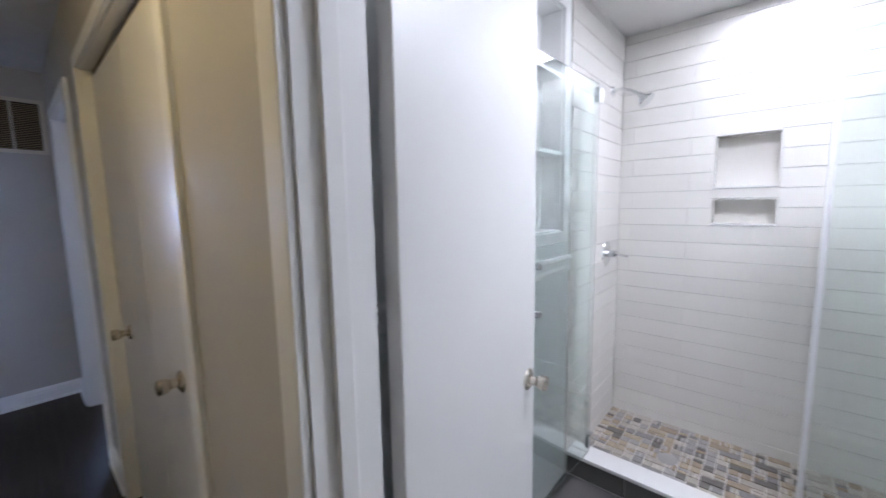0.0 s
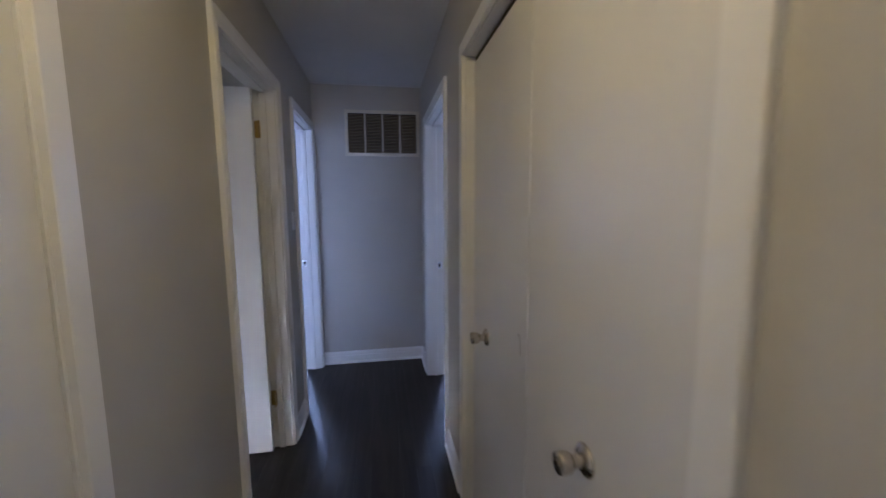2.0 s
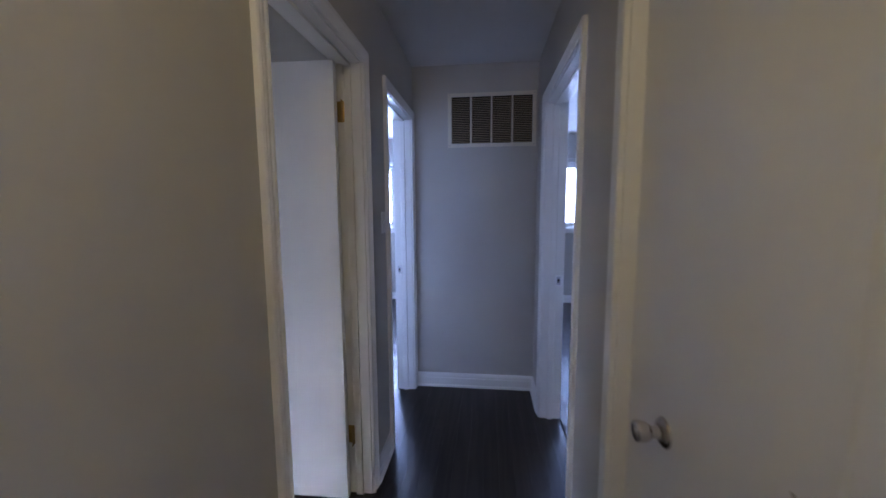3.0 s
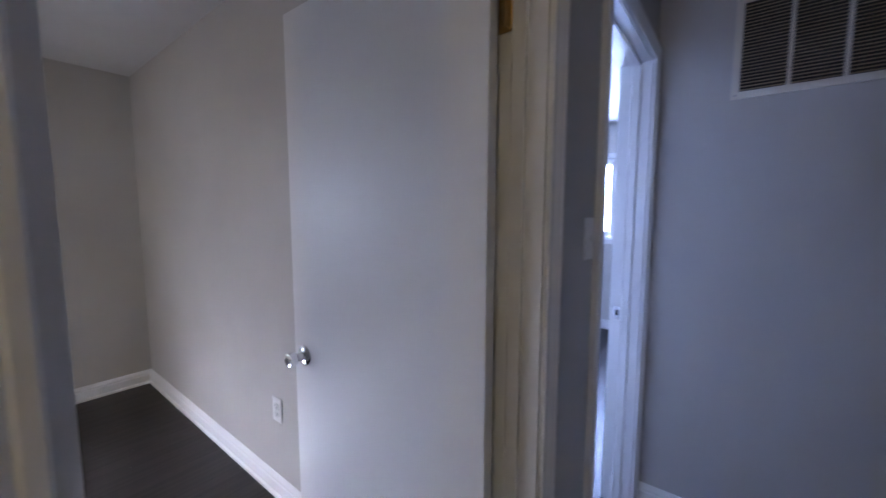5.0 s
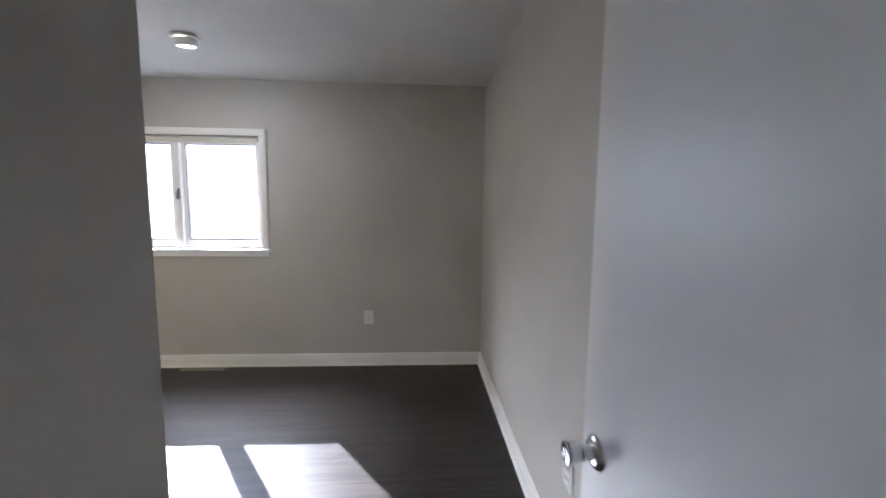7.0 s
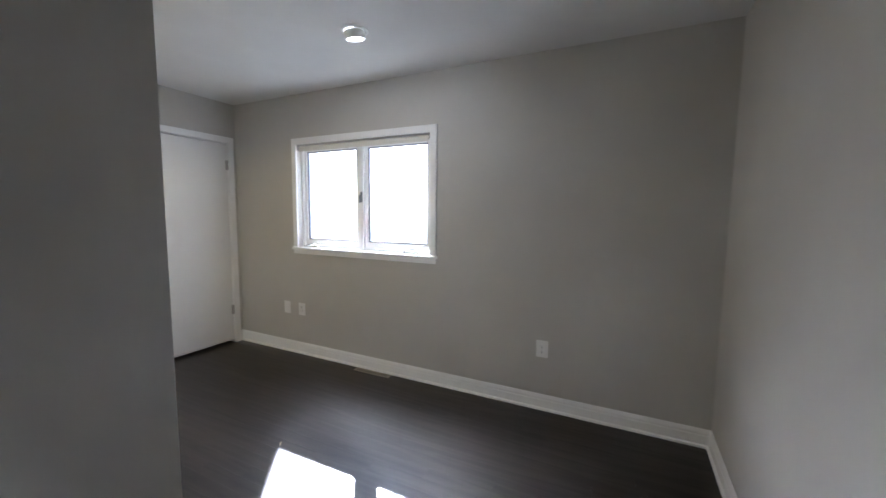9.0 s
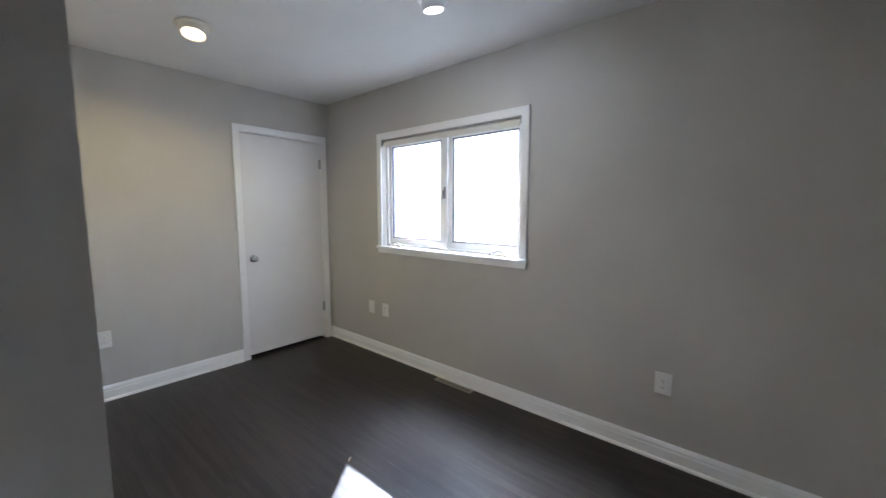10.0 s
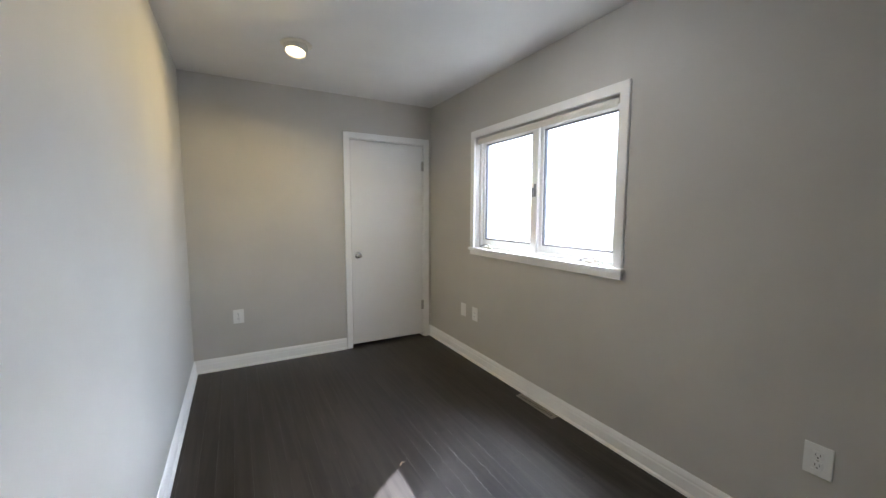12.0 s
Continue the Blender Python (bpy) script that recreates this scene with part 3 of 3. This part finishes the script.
# ---- lamps ----


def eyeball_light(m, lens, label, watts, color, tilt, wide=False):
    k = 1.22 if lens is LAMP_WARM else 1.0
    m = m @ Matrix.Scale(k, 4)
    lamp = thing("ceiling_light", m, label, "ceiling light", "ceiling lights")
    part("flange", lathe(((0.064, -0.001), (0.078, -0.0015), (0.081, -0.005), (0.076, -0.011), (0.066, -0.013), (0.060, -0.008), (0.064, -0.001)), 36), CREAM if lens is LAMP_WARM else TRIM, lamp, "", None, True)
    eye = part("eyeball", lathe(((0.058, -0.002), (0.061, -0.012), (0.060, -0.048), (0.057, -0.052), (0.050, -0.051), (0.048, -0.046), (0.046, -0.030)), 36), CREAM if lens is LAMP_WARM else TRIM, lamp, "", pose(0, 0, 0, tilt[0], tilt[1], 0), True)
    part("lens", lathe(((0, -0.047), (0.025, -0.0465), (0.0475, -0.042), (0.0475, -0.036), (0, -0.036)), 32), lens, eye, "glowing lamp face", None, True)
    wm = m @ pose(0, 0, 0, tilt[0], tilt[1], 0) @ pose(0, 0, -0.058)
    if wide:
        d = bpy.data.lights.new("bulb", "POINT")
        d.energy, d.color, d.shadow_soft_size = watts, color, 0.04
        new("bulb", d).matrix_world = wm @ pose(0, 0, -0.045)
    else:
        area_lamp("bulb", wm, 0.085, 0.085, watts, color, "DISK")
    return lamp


eyeball_light(pose(-3.0, 0.975, CZ), LAMP_COOL, "white eyeball ceiling light, lit cool white", 0.35, (1.0, 0.96, 0.9), (0, 10))
eyeball_light(pose(-2.30, -0.262, CZ), LAMP_WARM, "cream eyeball ceiling light, lit warm yellow", 1.3, (1.0, 0.70, 0.24), (12, -8))
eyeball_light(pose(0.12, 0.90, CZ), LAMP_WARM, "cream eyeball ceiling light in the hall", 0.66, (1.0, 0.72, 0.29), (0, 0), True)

# ---- outlets, switch, grille, register ----


def outlet(m, label, blank=False):
    o = thing("wall_outlet", m, label, "outlet", "wall outlets")
    part("cover_plate", boxed(-0.041, -0.006, -0.060, 0.041, 0.0, 0.060, 0.003), PLASTIC, o)
    if blank:
        part("jack", boxed(-0.008, -0.009, -0.008, 0.008, -0.006, 0.008, 0.001), PLASTIC, o)
    else:
        for dz in (-0.0195, 0.0195):
            r = part("receptacle", boxed(-0.0165, -0.0085, dz - 0.0145, 0.0165, -0.006, dz + 0.0145, 0.004), PLASTIC, o)
            bm = bmesh.new()
            box(bm, -0.0075, -0.0092, dz - 0.001, -0.0055, -0.0084, dz + 0.008)
            box(bm, 0.0055, -0.0092, dz - 0.001, 0.0075, -0.0084, dz + 0.007)
            lathe(((0, 0), (0.0026, 0), (0.0026, 0.0008), (0, 0.0008)), 10, bm, pose(0, -0.0084, dz - 0.0075, 90, 0, 0))
            # slots are raised slips, coloured as dark as their insides would be
            part("slots", bm, DARK, r)
    part("screw", lathe(((0, 0.001), (0.003, 0.0006), (0.0032, 0)), 10), STEEL, o, "", pose(0, -0.006, 0, 90, 0, 0))
    return o


outlet(pose(WX, -0.494, 0.440, 0, 0, 90), "white blank jack plate on greige wall", True)
outlet(pose(WX, -0.300, 0.440, 0, 0, 90), "white duplex outlet on greige wall below window")
outlet(pose(WX, 1.982, 0.437, 0, 0, 90), "white duplex outlet on greige wall")
outlet(pose(-1.892, SY, 0.448, 0, 0, 180), "white duplex outlet on wall beside closet door")
outlet(pose(-1.690, NY, 0.453, 0, 0, 0), "white duplex outlet on wall behind open door")

sw = thing("light_switch", pose(LX, 3.170, 1.335, 0, 0, 90), "white toggle light switch between two door casings", "switch")
part("cover_plate", boxed(-0.035, -0.006, -0.0575, 0.035, 0.0, 0.0575, 0.003), PLASTIC, sw)
part("toggle", boxed(-0.005, -0.016, -0.004, 0.005, -0.006, 0.012, 0.001), PLASTIC, sw)

GV = (-0.046, 0.590, 1.853, 2.237)
gr = thing("return_air_grille", pose(GV[0], HY, GV[2]), "cream framed return air grille with brown louvres", "vent")
gw, gh, fb = GV[1] - GV[0], GV[3] - GV[2], 0.026
bm = bmesh.new()
for q in ((0, 0, gw, fb), (0, gh - fb, gw, gh), (0, fb, fb, gh - fb), (gw - fb, fb, gw, gh - fb)):
    box(bm, q[0], -0.012, q[1], q[2], -0.0005, q[3])
part("frame", bm, CREAM, gr, "cream enamelled frame")
# no duct behind: a dark sheet paints the shade between the louvres
part("shade_backing", boxed(fb, -0.0025, fb, gw - fb, -0.0008, gh - fb), DARK, gr)
bay = (gw - 2 * fb - 3 * 0.012) / 4
for i in range(1, 4):
    x = fb + i * bay + (i - 1) * 0.012
    part("divider", boxed(x, -0.011, fb, x + 0.012, -0.0026, gh - fb), CREAM, gr, "cream divider bar")
slat_mesh = mesh_of("slat", boxed(0, -0.0035, -0.0045, bay, 0.0035, -0.0030), SLAT)
for i in range(4):
    x = fb + i * (bay + 0.012)
    for k in range(26):
        s = new("slat", slat_mesh)
        s.parent = gr
        s.matrix_basis = pose(x, -0.0066, fb + 0.010 + k * (gh - 2 * fb - 0.008) / 26, 40, 0, 0)
for x, z in ((0.013, 0.013), (gw - 0.013, 0.013), (0.013, gh - 0.013), (gw - 0.013, gh - 0.013)):
    part("screw", lathe(((0, 0.0015), (0.004, 0.0008), (0.0045, 0)), 10), STEEL, gr, "", pose(x, -0.012, z, 90, 0, 0))

rg = thing("floor_register", pose(WX + 0.060, 0.385, 0.0), "brown metal floor register beside baseboard", "vent")
REGM = metal("brown_register_metal", (0.42, 0.38, 0.33), 0.5)
bm = bmesh.new()
for q in ((-0.028, 0, -0.018, 0.36), (0.018, 0, 0.028, 0.36), (-0.018, 0, 0.018, 0.014), (-0.018, 0.346, 0.018, 0.36)):
    box(bm, q[0], q[1], 0.0002, q[2], q[3], 0.005)
part("frame", bm, REGM, rg)
# the floor isn't cut; a dark sheet paints the shaded shaft
part("opening", boxed(-0.018, 0.014, 0.0003, 0.018, 0.346, 0.0010), DARK, rg)
bar_mesh = mesh_of("slat", boxed(-0.018, -0.0035, 0.001, 0.018, 0.0035, 0.0045), REGM)
for k in range(19):
    s = new("slat", bar_mesh)
    s.parent = rg
    s.matrix_basis = pose(0, 0.022 + k * 0.0175, 0)

# a curled shred of dark wood lying on the bedroom floor
bm = sweep([(-0.018, 0.004, 0.001), (-0.010, -0.002, 0.005), (0.0, 0.0, 0.012), (0.009, 0.003, 0.010), (0.016, 0.001, 0.0015)], ((-0.003, -0.0012), (-0.003, 0.0012), (0.003, 0.0012), (0.003, -0.0012)), (0, 1, 0))
splinter = new("wood_splinter", mesh_of("wood_splinter", bm, SLAT))
splinter.matrix_basis = pose(-2.628, 0.689, 0.0004, 0, 0, 35)
tagged(splinter, "small curled brown wood splinter on dark floor", "splinter")

# ---- bathroom ----
CBX0, CBX1 = 2.170, 2.275       # shower curb
curb = thing("shower_curb", pose(CBX0, 0, 0), "white stone shower curb faced with dark tile", "curb", kind="structure")
part("curb_top", boxed(-0.012, BSY, 0.105, CBX1 - CBX0 + 0.008, BNY, 0.125, 0.004), MARBLE, curb, "white stone sill")
part("curb_core", boxed(0.004, BSY, -0.02, CBX1 - CBX0, BNY, 0.105), GROUT, curb)
yy = BNY - 0.003
while yy - 0.30 > BSY:
    part("tile", boxed(-0.004, yy - 0.297, 0.002, 0.004, yy, 0.104, 0.0015, 1), DARK_TILE, curb)
    yy -= 0.30

pan = slab("shower_floor", CBX1, BSY, -0.02, BEX, BNY, 0.031, GROUT, "floor")
bath_floor = slab("bath_floor", RXB, BSY, -0.024, CBX0, BNY, -0.0065, GROUT, "floor")

cab = thing("wall_cabinet", pose(CAB[0], BNY, CAB[2]), "white open shelf cabinet recessed in bathroom wall", "cabinet")
cw, ch, cd = CAB[1] - CAB[0], CAB[3] - CAB[2], 0.11
part("back", boxed(0.001, cd - 0.012, 0.001, cw - 0.001, cd, ch - 0.001), TRIM, cab)
for x in (0.001, cw - 0.017):
    part("side_panel", boxed(x, 0.0, 0.001, x + 0.016, cd - 0.012, ch - 0.001), TRIM, cab)
for z in (0.001, 0.36, 0.70, ch - 0.017):
    part("shelf", boxed(0.017, 0.0, z, cw - 0.017, cd - 0.012, z + 0.016), TRIM, cab)
part("face_frame", sweep([(0.01, 0, 0.01), (0.01, 0, ch - 0.01), (cw - 0.01, 0, ch - 0.01), (cw - 0.01, 0, 0.01), (0.01, 0, 0.01)], FLAT_CASING, (0, -1, 0)), TRIM, cab)
rail = sweep([(RXB, BNY, 1.10), (2.14, BNY, 1.10)], ((0, 0), (0, 0.012), (0.018, 0.020), (0.030, 0.012), (0.052, 0.014), (0.066, 0.026), (0.078, 0.022), (0.078, 0)), (0, 0, 1), flip=True)
tagged(new("trim", mesh_of("trim", rail, TRIM)), kind="structure", category="chair rail")

gd = thing("shower_door", pose(2.225, 0.602, 0.0, 0, 0, 177), "open frameless greenish glass shower door", "shower door")
part("glass_panel", boxed(0.004, -0.005, 0.135, 0.72, 0.005, 1.985, 0.0015, 1), SHOWER_GLASS, gd)
for z in (0.20, 1.93):
    part("pivot_hinge", boxed(-0.022, -0.016, z - 0.035, 0.035, 0.016, z + 0.035, 0.004), CHROME, gd, "chrome pivot hinge")
for z in (1.195, 1.01):
    part("pull_knob", lathe(((0, -0.045), (0.012, -0.045), (0.014, -0.030), (0.008, -0.026), (0.008, 0.026), (0.014, 0.030), (0.012, 0.045), (0, 0.045)), 18), CHROME, gd, "chrome pull knob", pose(0.600, 0, z, 90, 0, 0), True)
strip = thing("glass_screen", pose(2.222, 0.618, 0.125), "narrow fixed glass strip beside shower wall", "shower glass")
part("glass_panel", boxed(-0.005, 0.006, 0.0005, 0.005, BNY - 0.620, 1.86, 0.0015, 1), SHOWER_GLASS, strip)
fix = thing("glass_screen", pose(2.222, -0.205, 0.125), "fixed frameless glass shower panel on curb", "shower glass")
part("glass_panel", boxed(-0.005, BSY + 0.207, 0.0005, 0.005, 0.0, 1.86, 0.0015, 1), SHOWER_GLASS, fix)
part("edge_seal", boxed(-0.008, 0.0005, 0.0005, 0.008, 0.018, 1.86, 0.003), VINYL, fix, "translucent edge seal")

shw = thing("shower_fixture", pose(2.74, BNY - 0.009, 2.075), "chrome shower head on bent arm", "shower head")
part("flange", lathe(((0, 0.010), (0.016, 0.010), (0.028, 0.004), (0.030, 0)), 24), CHROME, shw, "", pose(0, 0, 0, 90, 0, 0), True)
arm = bmesh.new()
pts = [Vector((0, 0, 0)), Vector((0, -0.05, 0.004)), Vector((0, -0.10, -0.012)), Vector((0, -0.15, -0.045))]
ringlist = []
for i, p in enumerate(pts):
    d = (pts[min(i + 1, 3)] - pts[max(i - 1, 0)]).normalized()
    u = Vector((1, 0, 0))
    v = d.cross(u)
    ringlist.append([arm.verts.new(p + 0.010 * (math.cos(a) * u + math.sin(a) * v)) for a in [k * math.pi / 6 for k in range(12)]])
for a, b_ in zip(ringlist, ringlist[1:]):
    for k in range(12):
        arm.faces.new((a[k], a[(k + 1) % 12], b_[(k + 1) % 12], b_[k]))
part("arm", arm, CHROME, shw, "", None, True)
part("spray_head", lathe(((0, 0.035), (0.013, 0.034), (0.015, 0.016), (0.022, 0.004), (0.046, -0.022), (0.050, -0.030), (0.046, -0.034), (0, -0.035)), 28), CHROME, shw, "", pose(0, -0.165, -0.062, -42, 0, 0), True)

vlv = thing("shower_valve", pose(2.72, BNY - 0.009, 1.120), "chrome shower valve with lever on tiled wall", "faucet")
part("escutcheon", lathe(((0, 0.012), (0.05, 0.011), (0.074, 0.006), (0.078, 0)), 36), CHROME, vlv, "", pose(0, 0, 0, 90, 0, 0), True)
part("stem", lathe(((0, 0.062), (0.018, 0.060), (0.022, 0.045), (0.022, 0.008)), 24), CHROME, vlv, "", pose(0, 0, 0, 90, 0, 0), True)
part("lever", boxed(-0.008, -0.125, -0.006, 0.008, -0.055, 0.006, 0.004), CHROME, vlv, "", pose(0, 0, 0, 4, 0, 0))

drn = thing("floor_drain", pose(2.56, 0.296, 0.0415), "round metal drain in mosaic shower floor", "drain")
part("drain_cover", lathe(((0, 0.003), (0.046, 0.003), (0.052, 0.0), (0, 0.0)), 28), STEEL, drn, "", None, True)

def panel_light(x, y, watts, label):
    """A square ceiling panel with a lit diffuser."""
    pl = thing("ceiling_panel_light", pose(x, y, CZ), label, "ceiling light", "bathroom panel lights")
    bm = bmesh.new()
    for q in ((-0.16, -0.16, 0.16, -0.145), (-0.16, 0.145, 0.16, 0.16), (-0.16, -0.145, -0.145, 0.145), (0.145, -0.145, 0.16, 0.145)):
        box(bm, q[0], q[1], -0.030, q[2], q[3], -0.0005)
    part("frame", bm, TRIM, pl)
    part("diffuser", boxed(-0.145, -0.145, -0.026, 0.145, 0.145, -0.004), PANEL_LIT, pl, "glowing white diffuser")
    area_lamp("bath_panel_lamp", pose(x, y, CZ - 0.034), 0.28, 0.28, watts, (1.0, 0.97, 0.93))


panel_light(2.68, -0.06, 0.22, "square lit ceiling panel light over shower")
panel_light(1.80, -0.30, 1.65, "square lit ceiling panel light in bathroom")

# ---- pieces: shower tiles, mosaic, bath floor, planks ----
tile_meshes = {}


def tile_piece(parent, length, height, m):
    key = (round(length, 4), round(height, 4))
    if key not in tile_meshes:
        tile_meshes[key] = mesh_of("tile", boxed(0, 0, 0, key[0], 0.009, key[1], 0.0013, 1), TILE)
    o = new("tile", tile_meshes[key])
    o.parent = parent
    o.matrix_basis = m


def tile_field(parent, m, width, holes):
    """Running-bond tiles on a wall; local x along the wall, y into the room, z up. Holes as (x0, x1, z0, z1)."""
    pitch, length, gap = 0.100, 0.610, 0.0025
    row = 0
    z = -0.01
    while z < CZ - 0.01:
        zt = min(z + pitch, CZ)
        x = -(row % 2) * length / 2
        while x < width:
            a, b_ = max(0, x), min(width, x + length)
            spans = [(a, b_)]
            for h in holes:
                if h[2] < zt - 0.012 and h[3] > z + 0.012:
                    spans = [q for s0, s1 in spans for q in ((s0, min(s1, h[0])), (max(s0, h[1]), s1)) if q[1] - q[0] > 0.012]
            for s0, s1 in spans:
                tile_piece(parent, s1 - s0 - 0.0005, zt - z - gap, m @ pose(s0, 0, max(z, -0.01)))
            x += length
        z += pitch
        row += 1


east = thing("shower_tiling", pose(BEX, 0, 0), "white glazed running bond tiles with soap niche", "tiles", kind="structure")
tile_field(east, pose(-0.0005, BSY, 0.0, 0, 0, 90), BNY - BSY - 0.010, [(h[0] - BSY, h[1] - BSY, h[2], h[3]) for h in (NI1, NI2)])
north = thing("shower_tiling", pose(0, BNY, 0), "white glazed tiles on shower side wall", "tiles", kind="structure")
tile_field(north, pose(BEX - 0.010, -0.0005, 0.0, 0, 0, 180), BEX - 2.16, [])
for h in (NI1, NI2):
    niche = thing("wall_niche", pose(BEX, h[0], h[2]), "recessed tiled soap niche with stone sill", "niche", kind="structure")
    nw, nh = h[1] - h[0], h[3] - h[2]
    part("back", boxed(0.085, 0.0, 0.0, 0.095, nw, nh), TILE, niche)
    part("sill", boxed(-0.012, 0.0005, 0.0, 0.085, nw - 0.0005, 0.010, 0.002), MARBLE, niche)
    for q in ((0.0005, 0.010, 0.008, nh - 0.008), (nw - 0.008, 0.010, nw - 0.0005, nh - 0.008)):
        part("side", boxed(-0.0095, q[0], q[1], 0.085, q[2], q[3]), TILE, niche)
    part("head", boxed(-0.0095, 0.0005, nh - 0.008, 0.085, nw - 0.0005, nh - 0.0005), TILE, niche)
part("shelf_strip", boxed(-0.009, 0, 0, 0.0, NI1[1] - NI1[0], 0.050, 0.001, 1), TILE, niche, "", pose(0, 0, 0.1525))

rng = random.Random(5)
stone_sizes = [mesh_of("stone", boxed(0.002, 0.002, 0, sx - 0.002, sy - 0.002, 0.009, 0.0025, 1), MOSAIC) for sx, sy in ((0.05, 0.05), (0.05, 0.10), (0.025, 0.05), (0.05, 0.025))]
nx, ny = int((BEX - 0.010 - CBX1) / 0.05), 26
taken = set()
for i in range(nx):
    for j in range(ny):
        if (i, j) in taken:
            continue
        x, y = CBX1 + 0.006 + i * 0.0505, BNY - 0.012 - (j + 1) * 0.0505
        if (x + 0.025 - 2.56) ** 2 + (y + 0.025 - 0.296) ** 2 < 0.045 ** 2:
            continue
        r = rng.random()
        if r < 0.14 and j + 1 < ny:
            taken.add((i, j + 1))
            lst = [(1, x, y - 0.0505)]
        elif r < 0.30:
            lst = [(2, x, y), (2, x + 0.025, y)]
        elif r < 0.44:
            lst = [(3, x, y), (3, x, y + 0.025)]
        else:
            lst = [(0, x, y)]
        for k, px, py in lst:
            o = new("stone", stone_sizes[k])
            o.parent = pan
            o.location = (px, py, 0.031 + rng.uniform(0, 0.0015))

bt_mesh = mesh_of("tile", boxed(0.0015, 0.0015, 0, 0.2985, 0.5985, 0.0065, 0.001, 1), DARK_TILE)
for i in range(4):
    for j in range(3):
        o = new("tile", bt_mesh)
        o.parent = bath_floor
        o.location = (RXB + 0.24 + i * 0.30, BNY - 0.60 * (j + 1), -0.0065)

# oak planks, along the hall
PW = 0.083
lengths = (1.05, 1.35, 1.65, 1.95, 2.25)
plank_meshes = {n: mesh_of("plank", boxed(0.0001, 0.0001, -0.018, PW - 0.0001, n - 0.0001, 0.0, 0.00015, 1), OAK) for n in lengths}
floor = thing("floor", pose(0, 0, 0), "dark-stained oak strip floor with satin finish", "floor", kind="structure")
floor_bed = slab("floor_underlay", WX, -1.75, -0.0239, 4.2, FY, -0.0185, SHADOW, "floor")
prng = random.Random(11)
x = WX
while x < RXB - 0.01:
    y = -1.60 if x > LXB - 0.04 else (-1.82 if x < EX + 0.02 else EY - 0.06)
    first = True
    while y < FY:
        n = prng.choice(lengths) * (prng.uniform(0.3, 1.0) if first else 1.0)
        n = min(round(n * 20) / 20, math.ceil((FY - y) * 20) / 20)
        first = False
        if n not in plank_meshes:
            plank_meshes[n] = mesh_of("plank", boxed(0.0001, 0.0001, -0.018, PW - 0.0001, n - 0.0001, 0.0, 0.00015, 1), OAK)
        o = new("plank", plank_meshes[n])
        o.parent = floor
        o.location = (x, y, 0)
        y += n
    x += PW
rest = bmesh.new()
x = RXB + 0.016
while x < 4.2:
    y = 2.40 - prng.uniform(0, 0.9)
    while y < FY:
        n = prng.choice(lengths)
        box(rest, x + 0.0003, max(y, 2.46) + 0.0005, -0.018, x + PW - 0.0003, y + n - 0.0005, 0.0)
        y += n
    x += PW
tagged(part("plank_field", rest, OAK, floor, "further oak strips"), kind="stuff")
